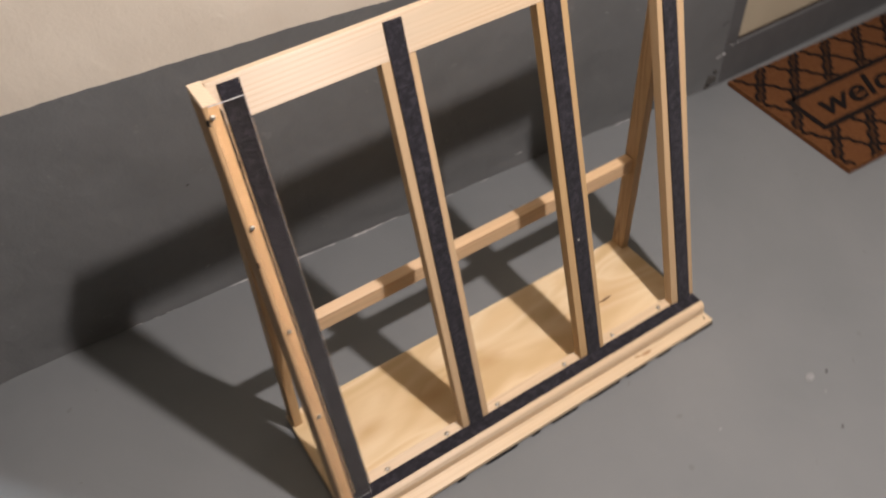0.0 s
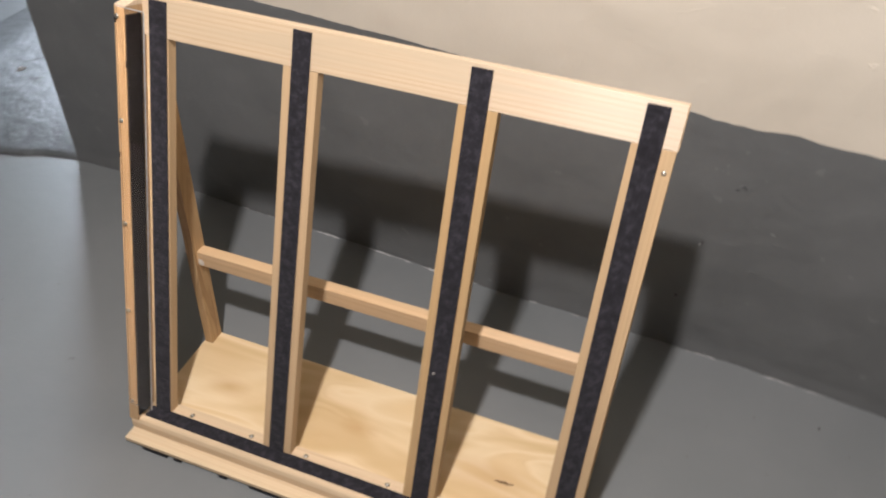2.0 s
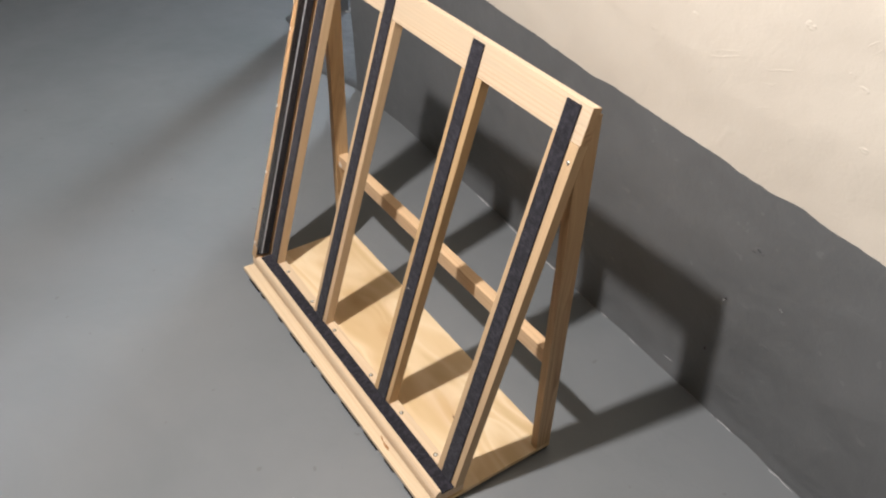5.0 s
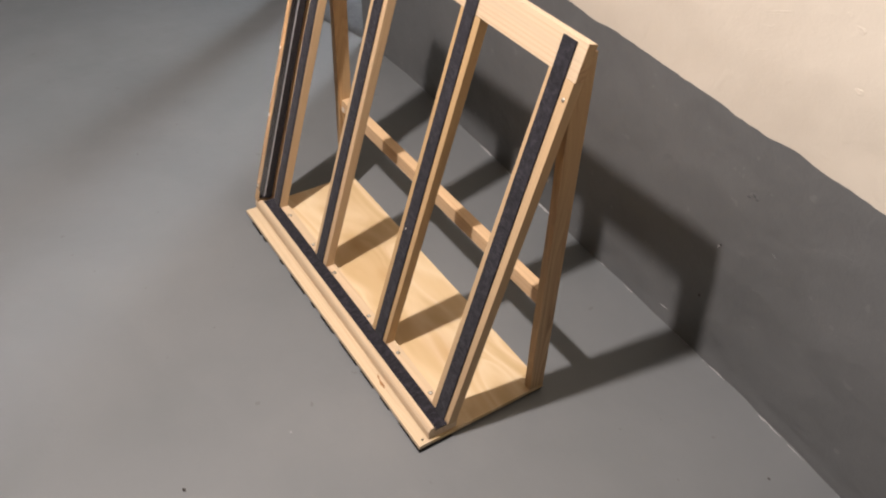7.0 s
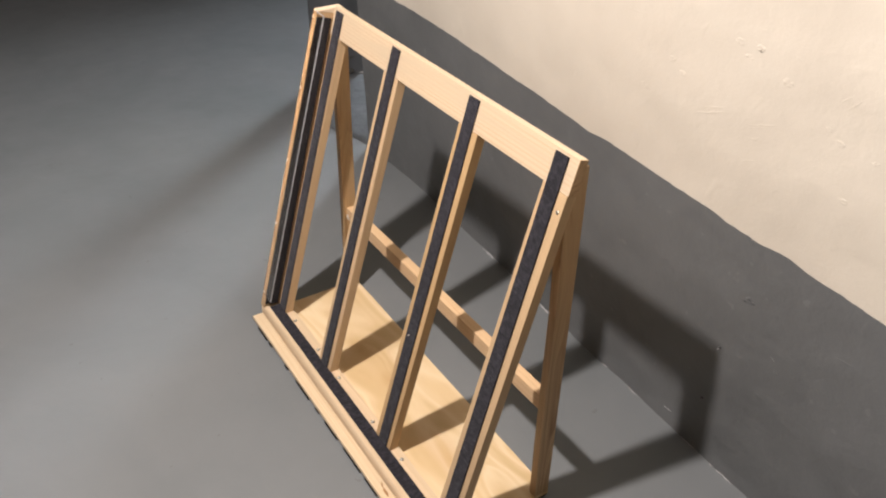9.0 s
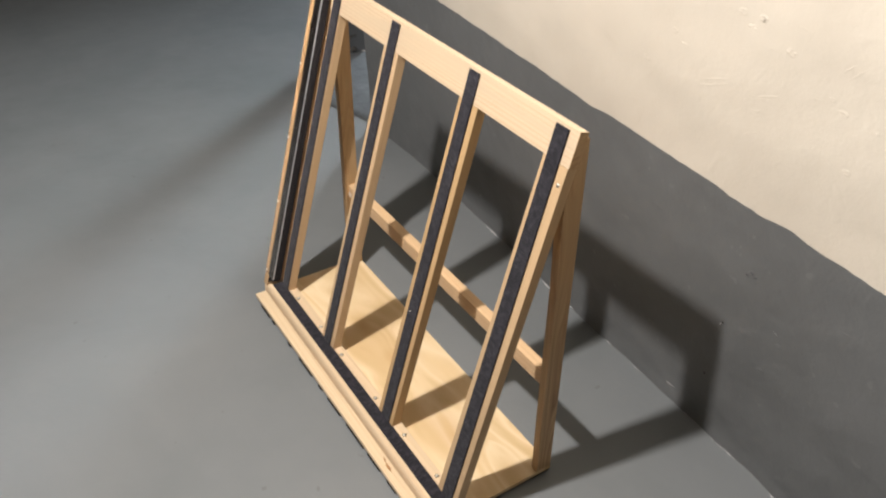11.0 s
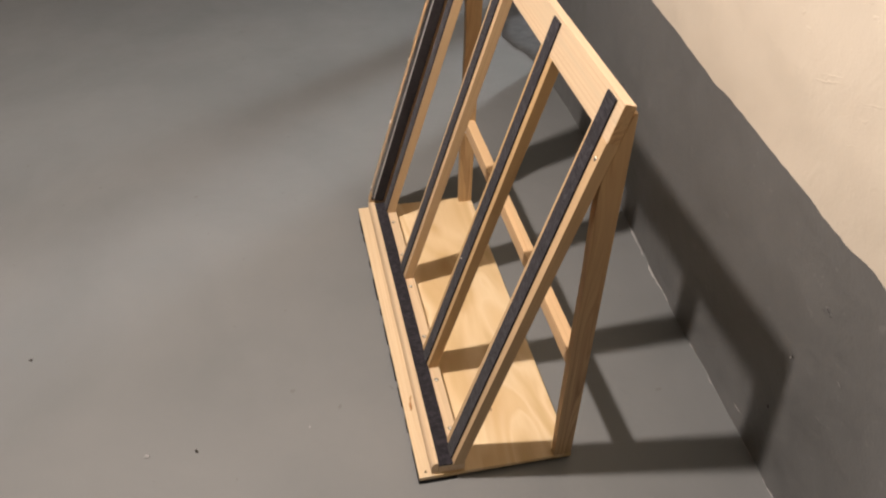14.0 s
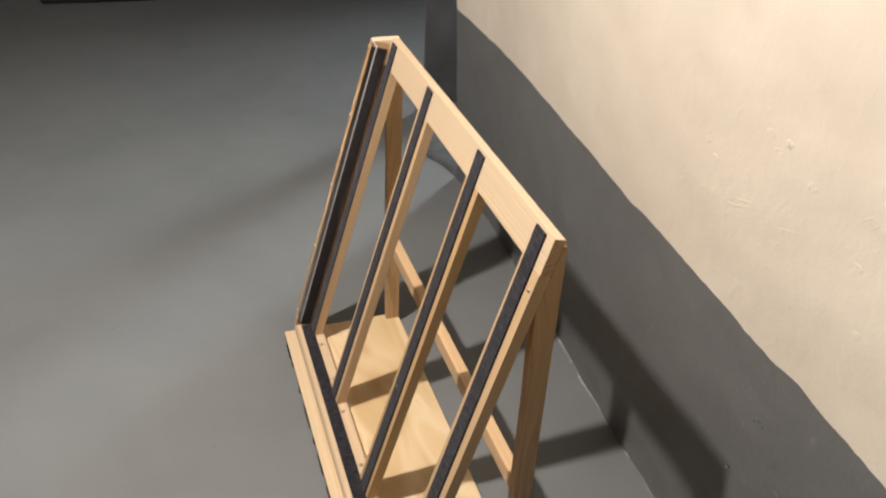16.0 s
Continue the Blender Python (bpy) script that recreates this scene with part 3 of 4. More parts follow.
for x0, x1 in ((0.030, 0.080), (0.092, 0.107), (0.180, 0.196), (0.238, 0.302), (0.334, 0.351), (0.378, 0.434), (0.461, 0.531), (0.548, 0.596), (0.622, 0.655), (0.690, 0.728)):
    front = -0.0050 * (1 - x0 / 0.761) - 0.0014
    part("rubber_foot", block(x0, x1, front, 0.024, 0.0, 0.0049, 0.0016), RUBBER, base, "black rubber pad under the base edge")
part("rubber_foot", block(0.7280, 0.7628, -0.0020, 0.066, 0.0, 0.0049, 0.002), RUBBER, base, "black rubber pad under the base corner")
part("rubber_foot", block(0.70, 0.760, 0.225, 0.267, 0.0, 0.0049, 0.002), RUBBER, base, "black rubber pad under the base corner")
part("rubber_foot", block(0.001, 0.06, 0.225, 0.267, 0.0, 0.0049, 0.002), RUBBER, base, "black rubber pad under the base corner")

def sliver(length, wide, seed, height=0.0006):
    """A thin dark split or knot that tapers to both ends, along local x."""
    bm = bmesh.new()
    n = 14
    rows = []
    for side in (-1, 1):
        rows.append([bm.verts.new((length * (i / n - 0.5), wide * (0.5 * side * math.sin(math.pi * i / n) ** 0.7 * (1 + 0.5 * noise.noise((seed + 0.9 * i, side, 0))) + 0.35 * noise.noise((seed, 0.35 * i, 2.0))), height)) for i in range(1, n)])
    tips = [bm.verts.new((length * e, 0, height * 0.5)) for e in (-0.5, 0.5)]
    for i in range(n - 2):
        bm.faces.new((rows[0][i], rows[0][i + 1], rows[1][i + 1], rows[1][i]))
    bm.faces.new((tips[0], rows[0][0], rows[1][0]))
    bm.faces.new((tips[1], rows[1][-1], rows[0][-1]))
    return bm


part("knot", sliver(0.034, 0.0042, 1.0), KNOT, base, "dark split knot in the plywood", pose(0.629, 0.1545, 0.0133, 0, 0, 3))
part("knot", sliver(0.024, 0.0055, 5.0), KNOT_RED, base, "reddish brown knot", pose(0.606, 0.0125, 0.0133, 0, 0, -6))
part("knot", sliver(0.016, 0.0028, 8.0), KNOT_RED, base, "reddish brown knot", pose(0.588, 0.0150, 0.0133, 0, 0, -14))
part("screw_hole", disc(0.0022, 0.0004, 12, 0.0), DARK_HOLE, base, "small dark screw hole", pose(0.7505, 0.0122, 0.0134))

ledge = part("ledge_board", block(-0.004, 0.7575, 0.0335, 0.0795, 0.0136, 0.0340, 0.0015), PINE_LIP, rack, "", pose(0, 0, 0))
part("lip", prism([(0.0208, 0.0147), (0.0333, 0.0147), (0.0333, 0.0405), (0.0285, 0.0405), (0.0240, 0.0380), (0.0208, 0.0310)], -0.005, 0.7565, 0.0012), PINE_LIP, rack, "rounded pine lip along the front")
part("felt_strip", block(0.0135, 0.7590, 0.0336, 0.0590, 0.0341, 0.0375, 0.0010), FELT, ledge, "charcoal felt strip")

SCREW = bpy.data.meshes.new("screw")
bm = disc(0.0031, 0.0021)
bm.to_mesh(SCREW)
bm.free()
SCREW.materials.append(STEEL)
for p in SCREW.polygons:
    p.use_smooth = True
for x, y in ((0.088, 0.0665), (0.205, 0.067), (0.309, 0.066), (0.457, 0.067), (0.570, 0.068), (0.684, 0.0695)):
    part("countersink", disc(0.0042, 0.0003, 14, 0.0), DARK_HOLE, ledge, "dark countersunk hole round the screw", pose(x, y, 0.0339))
    part("screw", SCREW, None, ledge, "", pose(x, y, 0.0338, 0, 0, 40 * x))

# top rail, then the uprights: felt edges and timber edges at the foot and at the head
rail = part("top_rail", slat(0.7410, -0.0277, 0.0277, -0.0165, 0.0), PINE_RAIL, rack, "pine top rail with straight grain",
            Matrix.Translation(on_frame(0.0260, 0.7147)) @ Matrix(((1, 0, 0), (0, SIN, -COS), (0, COS, SIN))).to_4x4())
# added plate in the leg's wood, as if the leg covered this end
part("end_grain", block(0.7412, 0.7418, -0.0272, 0.0272, -0.0162, -0.0003, 0.0), PINE_LEG, rail, "thin brown plate on the rail's end, standing for the leg's side", WORLD[rail])
UPRIGHTS = [  # timber at the foot, timber at the head, felt at the foot, felt at the head
    (0.0160, 0.0518, 0.0306, 0.0668, 0.0230, 0.0512, 0.0388, 0.0664),
    (0.2335, 0.2850, 0.2465, 0.2985, 0.2460, 0.2730, 0.2612, 0.2878),
    (0.4875, 0.5405, 0.4945, 0.5465, 0.5020, 0.5310, 0.5066, 0.5332),
    (0.7060, 0.7620, 0.7130, 0.7650, 0.7215, 0.7505, 0.7212, 0.7478),
]
stiles = []
for i, (f0, f1, h0, h1, a0, a1, b0, b1) in enumerate(UPRIGHTS):
    foot, head = on_frame((f0 + f1) / 2, 0.0357), on_frame((h0 + h1) / 2, 0.6865)
    m = frame_pose(foot, head)
    wide = (f1 - f0 + h1 - h0) / 2
    st = part("stile", slat((head - foot).length, -wide / 2, wide / 2, -0.018, 0.0, foot_cut=TILT), PINE, rack, "", m)
    foot, head = on_frame((a0 + a1) / 2, 0.0395), on_frame((b0 + b1) / 2, 0.7375)
    wide = (a1 - a0 + b1 - b0) / 2
    part("felt_strip", slat((head - foot).length, -wide / 2, wide / 2, 0.0001, 0.0032, bevel=0.0009), FELT, st, "charcoal felt strip", frame_pose(foot, head))
    stiles.append(st)
out_turn = Matrix(((1, 0, 0), (0, SIN, -COS), (0, COS, SIN))).to_4x4()
part("screw", SCREW, None, stiles[3], "", Matrix.Translation(on_frame(0.7575, 0.6585, -0.0002)) @ out_turn)
for x, v, r in ((0.2725, 0.6475, 0.0016), (0.2690, 0.6035, 0.0018), (0.2675, 0.5768, 0.0015), (0.742, 0.640, 0.0013), (0.735, 0.520, 0.0013), (0.517, 0.600, 0.0013)):
    st = stiles[1] if x < 0.4 else (stiles[2] if x < 0.6 else stiles[3])
    part("pinhole", disc(r, 0.0004, 10, 0.0), DARK_HOLE, st, "small dark pinhole in the felt", Matrix.Translation(on_frame(x, v, 0.0030)) @ out_turn)
part("lint", disc(0.0014, 0.001), GLUE, stiles[2], "tiny white fleck of lint", Matrix.Translation(on_frame(0.512, 0.2855, 0.0030)) @ out_turn)

# the side guide on edge, its felt lining, and the clear retaining strip screwed to it
foot, head = on_frame(0.0020, 0.0395), on_frame(0.0170, 0.7283)
m = frame_pose(foot, head)
guide = part("side_guide", slat((head - foot).length, -0.009, 0.0088, -0.016, 0.0355, foot_cut=TILT), PINE_DIMMED, rack, "pine side guide standing proud of the frame", m)
part("felt_strip", slat((head - foot).length - 0.012, -0.0122, -0.0091, 0.0045, 0.0345, bevel=0.0009), SHADED_LINING, guide, "felt lining, coloured darker for the shade under the strip", m @ pose(0.002, 0, 0))
# top of the same board, paler wood standing for the light it catches
part("guide_head", slat(0.0110, -0.009, 0.0088, -0.016, 0.0355, head_cut=TILT), PINE_RAIL, guide, "head of the guide, its brighter light put into a paler colour", m @ pose((head - foot).length + 0.0002, 0, 0))
foot, head = on_frame(0.0182, 0.0645), on_frame(0.0340, 0.7275)
long = (head - foot).length
clear = part("retaining_strip", slat((head - foot).length, -0.0228, 0.0200, 0.0357, 0.0387, bevel=0.0003), ACRYLIC, guide, "clear acrylic retaining strip", frame_pose(foot, head))
clear.visible_shadow = False
for x0, x1, y0, y1 in ((0.0, long, -0.02315, -0.0229), (long + 0.0001, long + 0.0004, -0.0226, 0.0198), (-0.0004, -0.0001, -0.0226, 0.0198)):
    part("cut_edge", block(x0, x1, y0, y1, 0.0358, 0.0386, 0.0, 1), EDGE_GLINT, clear, "saw-cut acrylic edge, its glint put into a whitish colour", frame_pose(foot, head)).visible_shadow = False
for x, y, z in ((0.015, 0.203, 0.700), (0.013, 0.161, 0.558), (0.010, 0.119, 0.401), (0.007, 0.078, 0.252), (0.004, 0.031, 0.079)):
    v = (z - SIN * 0.0387) / COS
    part("screw", SCREW, None, clear, "", Matrix.Translation(on_frame(x, v, 0.0386)) @ out_turn)
part("screw_hole", block(0.606, 0.617, -0.0126, -0.0078, 0.0300, 0.0357, 0.0012), DARK_HOLE, guide, "small dark gouge in the inner edge", WORLD[guide])
part("screw_hole", block(0.6650, 0.6745, 0.0052, 0.0091, 0.0270, 0.0357, 0.0012), DARK_HOLE, guide, "small dark gouge below the screw", WORLD[guide])
part("screw_hole", block(0.470, 0.479, 0.0066, 0.0091, 0.0290, 0.0357, 0.0010), DARK_HOLE, guide, "small dark gouge in the outer edge", WORLD[guide])

# legs and brace
BACK = 0.0474 + 0.018 / COS + 0.0005
LEG = [(0.2385, 0.0136), (0.2695, 0.0136), (0.2665, 0.700), (BACK + TILT * 0.700, 0.700), (BACK + TILT * 0.600, 0.600), (0.2330, 0.545), (0.2362, 0.440), (0.2370, 0.150)]
for x, drift in ((0.7450, 0.0048), (-0.0025, 0.019)):
    bm, turn = upended(prism(LEG, x, x + 0.016, 0.0012, lambda z: drift * z / 0.7))
    part("leg", bm, PINE_LEG, rack, "pine leg with dark grain", turn)
brace = part("brace", block(0.0, 0.7285, 0.0, 0.021, 0.0, 0.031, 0.0015), PINE_GUIDE, rack, "pine brace between the legs", pose(0.0178, 0.2445, 0.2135, 0, -0.35, 0))
bm = disc(0.0070, 0.0010, 14)
for v in bm.verts:
    v.co.x *= 1.0 + 0.5 * noise.noise(v.co * 300)
part("glue_dab", bm, GLUE, brace, "dried white glue at the joint", pose(0.024, 0.2446, 0.222, 90, 0, 0))

# ---- the doormat ----
MAT = Matrix.Translation((1.317, 0.132, 0.0))
SKEW = Matrix(((0.998, 0.090, 0, 0), (-0.040, 0.985, 0, 0), (0, 0, 1, 0), (0, 0, 0, 1)))
MAT_L, MAT_W = 0.675, 0.404
mat_thing = thing("doormat", MAT, "brown coir doormat printed with black trellis and welcome", "doormat")


def skewed(bm):
    bm.transform(SKEW)
    return bm


def mat_body():
    bm = bmesh.new()
    nx, ny = 120, 80
    top = [[bm.verts.new((MAT_L * i / nx, MAT_W * j / ny, 0.0125 + 0.0012 * noise.noise((90 * i / nx * MAT_L, 90 * j / ny * MAT_W, 3)))) for i in range(nx + 1)] for j in range(ny + 1)]
    for a, b in zip(top, top[1:]):
        for i in range(nx):
            bm.faces.new((a[i], a[i + 1], b[i + 1], b[i]))
    rim = top[0] + [r[-1] for r in top[1:]] + top[-1][-2::-1] + [r[0] for r in top[-2:0:-1]]
    low = [bm.verts.new((v.co.x, v.co.y, 0.0005)) for v in rim]
    for i in range(len(rim)):
        j = (i + 1) % len(rim)
        bm.faces.new((rim[i], rim[j], low[j], low[i]))
    bm.faces.new(low)
    return bm


part("mat_body", skewed(mat_body()), COIR, mat_thing, "", MAT)


def ribbon(bm, pts, wide, z=0.0142):
    """A flat raised band along a line of points."""
    left, right = [], []
    for i, (x, y) in enumerate(pts):
        (xa, ya), (xb, yb) = pts[max(0, i - 1)], pts[min(len(pts) - 1, i + 1)]
        d = math.hypot(xb - xa, yb - ya) or 1.0
        w = wide * (1 + 0.3 * noise.noise((60 * x, 60 * y, 0)))
        nx, ny = -(yb - ya) / d * w / 2, (xb - xa) / d * w / 2
        left.append(((x + nx), (y + ny)))
        right.append(((x - nx), (y - ny)))
    rows = [[bm.verts.new((x, y, zz)) for x, y in side] for side, zz in ((left, 0.0110), (left, z), (right, z), (right, 0.0110))]
    for a, b in zip(rows, rows[1:]):
        for i in range(len(pts) - 1):
            bm.faces.new((a[i], a[i + 1], b[i + 1], b[i]))


def inside_label(x, y):
    return 0.057 < x < 0.618 and 0.127 < y < 0.266


def trellis(shade=False):
    """Slanting lattice: single wavering lines one way, double scalloped lines the other."""
    bm = bmesh.new()
    du, dv = 0.0578, 0.0628
    for j in range(-8, 9):
        for i in range(-8, 13):
            x0, y0 = 0.113 + (i + j) * du, 0.409 + (j - i) * dv
            if not (-0.08 < x0 < MAT_L + 0.08 and -0.08 < y0 < MAT_W + 0.08):
                continue
            steps = np.linspace(0, 1, 26)
            wave = [0.0042 * math.sin(2 * math.pi * f) + 0.0022 * math.sin(6 * math.pi * f + i) for f in steps]
            single = [(x0 + du * f + 0.75 * w, y0 - dv * f + 0.68 * w) for f, w in zip(steps, wave)]
            runs = [(single, 0.0088, 0.0143)]
            for off, bumps in ((-0.0085, 2), (0.0085, 3)):
                wig = [off + 0.0030 * math.sin(2 * math.pi * bumps * f + off * 300) for f in steps]
                runs.append(([(x0 - du * f + 0.75 * w, y0 - dv * f - 0.68 * w) for f, w in zip(steps, wig)], 0.0072, 0.0141))
            if shade:
                runs = [([(x0 - du * f, y0 - dv * f) for f in steps], 0.0165, 0.0136)]
            for run, wide, z in runs:
                keep = [(x, y) for x, y in run if 0.004 < x < MAT_L - 0.004 and 0.004 < y < MAT_W - 0.004 and not inside_label(x, y)]
                if len(keep) > 3:
                    ribbon(bm, keep, wide, z)
    return bm


part("trellis_shading", skewed(trellis(True)), COIR_BROWN, mat_thing, "dark brown shading inside the double lines", MAT)
part("trellis_print", skewed(trellis()), COIR_BLACK, mat_thing, "black trellis pattern", MAT)
bm = bmesh.new()
x0, x1, y0, y1 = 0.064, 0.611, 0.136, 0.257
ribbon(bm, [(x0, y0 - 0.006), (x0, y1 + 0.006)], 0.0155)
ribbon(bm, [(x1, y0 - 0.006), (x1, y1 + 0.006)], 0.0155)
ribbon(bm, [(x0 + f * (x1 - x0), y0) for f in np.linspace(0, 1, 30)], 0.0155, 0.0141)
ribbon(bm, [(x0 + f * (x1 - x0), y1) for f in np.linspace(0, 1, 30)], 0.0155, 0.0141)
part("label_border", skewed(bm), COIR_BLACK, mat_thing, "black border round the word", MAT)


def lettering(text, size, m, mat, parent, label):
    curve = bpy.data.curves.new("lettering", "FONT")
    curve.body, curve.size, curve.shear, curve.extrude, curve.offset = text, size, 0.38, 0.0012, 0.0014
    curve.align_x, curve.align_y = "CENTER", "CENTER"
    tmp = bpy.data.objects.new("lettering", curve)
    scene.collection.objects.link(tmp)
    data = bpy.data.meshes.new_from_object(tmp.evaluated_get(bpy.context.evaluated_depsgraph_get()))
    bpy.data.objects.remove(tmp)
    data.name = "lettering"
    data.transform(m)
    data.materials.clear()
    data.materials.append(mat)
    return part("lettering", data, mat, parent, label, MAT)


lettering("welcome", 0.112, SKEW @ pose(0.332, 0.196, 0.0135) @ Matrix.Diagonal((1.16, 0.95, 1, 1)), COIR_BLACK, mat_thing, "black word welcome")


# ---- a dark box far across the floor ----
BOX = plain("black_box_plastic", (0.010, 0.010, 0.009), 0.6, spread=0.3, scale=20.0)
box_thing = thing("storage_box", pose(-2.92, -0.42, 0.0, 0, 0, -4), "black lidded storage box on the grey floor", "box")
at = pose(-2.92, -0.42, 0.0, 0, 0, -4)
tub = block(-0.23, 0.23, -0.28, 0.28, 0.002, 0.30, 0.012)
for v in tub.verts:
    v.co.x *= 0.93 + 0.07 * v.co.z / 0.30
    v.co.y *= 0.95 + 0.05 * v.co.z / 0.30
part("tub", tub, BOX, box_thing, "", at)
part("lid", block(-0.245, 0.245, -0.295, 0.295, 0.301, 0.33, 0.008), BOX, box_thing, "", at)

# ---- loose and broken bits ----


def crumb(seed, rx, ry, rz):
    """A small angular lump."""
    bm = bmesh.new()
    bmesh.ops.create_icosphere(bm, subdivisions=2, radius=1.0)
    for v in bm.verts:
        n = 1.0 + 0.45 * noise.noise(v.co * 1.6 + Vector((seed, 0, 0)))
        v.co = Vector((v.co.x * rx * n, v.co.y * ry * n, max(0.0, v.co.z * n + 0.35) * rz))
    return bm


def chipped_line(x0, x1, seed, wide):
    """Bare plaster showing where the paint has cracked along the foot of the wall."""
    bm = bmesh.new()
    n = max(6, int((x1 - x0) / 0.004))
    rows = []
    for k, (up, out) in enumerate(((0.0, 0.0085), (0.0012, 0.0075), (0.0035, 0.0062), (0.005, 0.0045))):
        row = []
        for i in range(n + 1):
            x = x0 + (x1 - x0) * i / n
            w = wide * max(0.12, 0.55 + 1.1 * noise.noise((55 * x, seed, 0))) * math.sin(math.pi * min(1, max(0.03, i / n))) ** 0.4
            sway = 0.0022 * noise.noise((38 * x, seed, 4))
            row.append(bm.verts.new((x, foot_y(x) - out * w / 0.008 - 0.0045 + sway, 0.0005 + up * w / 0.005)))
        rows.append(row)
    for a, b in zip(rows, rows[1:]):
        for i in range(n):
            bm.faces.new((a[i], a[i + 1], b[i + 1], b[i]))
    return bm


north = bpy.data.objects["wall_north"]
WORLD[north] = Matrix()
for i, (x0, x1, wide) in enumerate(((-0.17, -0.075, 0.0020), (0.026, 0.093, 0.0046), (0.160, 0.228, 0.0044), (0.225, 0.272, 0.0030), (0.298, 0.388, 0.0062), (0.386, 0.436, 0.0024), (0.51, 0.565, 0.0018), (0.62, 0.67, 0.0014), (0.79, 0.83, 0.0016), (0.868, 0.930, 0.0036), (1.015, 1.075, 0.0038), (1.09, 1.13, 0.0020))):
    part("chipped_plaster", chipped_line(x0, x1, 3.0 * i, wide), CHIP_WHITE, north, "pale plaster where paint has cracked")
slab = bpy.data.objects["floor_raised"]
WORLD[slab] = Matrix()
for x, y, length, turn in ((-0.905, 0.598, 0.07, -16), (-0.805, 0.601, 0.08, 18), (-0.705, 0.637, 0.05, 14)):
    part("crack", sliver(length, 0.0032, 4 * x, 0.002), CHIP_DARK, slab, "dark crack along the slab edge", pose(x, y, 0.0042, 0, 0, turn))


def ridge(x0, z0, x1, z1, wide, height, seed, bow=0.0):
    """A raised trowel mark on the wall's face, tapering to both ends."""
    bm = bmesh.new()
    n = max(8, int(math.hypot(x1 - x0, z1 - z0) / 0.0035))
    long = math.hypot(x1 - x0, z1 - z0)
    ux, uz = (x1 - x0) / long, (z1 - z0) / long
    rows = []
    for k in range(7):
        a = k / 3 - 1
        row = []
        for i in range(n + 1):
            f = i / n
            taper = math.sin(math.pi * min(0.97, max(0.03, f))) ** 0.6
            sway = bow * math.sin(math.pi * f) + 0.35 * wide * noise.noise((seed, 9.0 * f, 0.5))
            w = 0.5 * wide * taper * (1 + 0.4 * noise.noise((seed, 7.0 * f, 3.0)))
            x, z = x0 + long * f * ux - (a * w + sway) * uz, z0 + long * f * uz + (a * w + sway) * ux
            h = height * taper * (0.5 + 0.5 * math.cos(math.pi * a)) * (1 + 0.5 * noise.noise((seed, 11.0 * f, 7.0)))
            row.append(bm.verts.new((x, face_y(x, z) + 0.0004 - h, z)))
        rows.append(row)
    for a, b in zip(rows, rows[1:]):
        for i in range(n):
            bm.faces.new((a[i], a[i + 1], b[i + 1], b[i]))
    return bm


def blister(x, z, r, height, seed):
    """A low burst blob of plaster: an uneven rim round a shallow middle."""
    bm = bmesh.new()
    sides, rings = 22, []
    for f, h in ((1.0, -0.1), (0.8, 0.4), (0.6, 1.0), (0.42, 0.85), (0.2, 0.45)):
        ring = []
        for i in range(sides):
            a = 2 * math.pi * i / sides
            rr = r * f * (1 + 0.35 * noise.noise((math.cos(a) + seed, math.sin(a), 0.0)))
            px, pz = x + 1.25 * rr * math.cos(a), z + 0.8 * rr * math.sin(a)
            lift = height * h * max(0.0, 0.6 + 1.6 * noise.noise((1.3 * math.cos(a), 1.3 * math.sin(a) + seed, 1.0))) - 0.0004 * (f == 1.0)
            ring.append(bm.verts.new((px, face_y(px, pz) - lift, pz)))
        rings.append(ring)
    for a, b in zip(rings, rings[1:]):
        for i in range(sides):
            bm.faces.new((a[i], a[(i + 1) % sides], b[(i + 1) % sides], b[i]))
    bm.faces.new(rings[-1])
    return bm


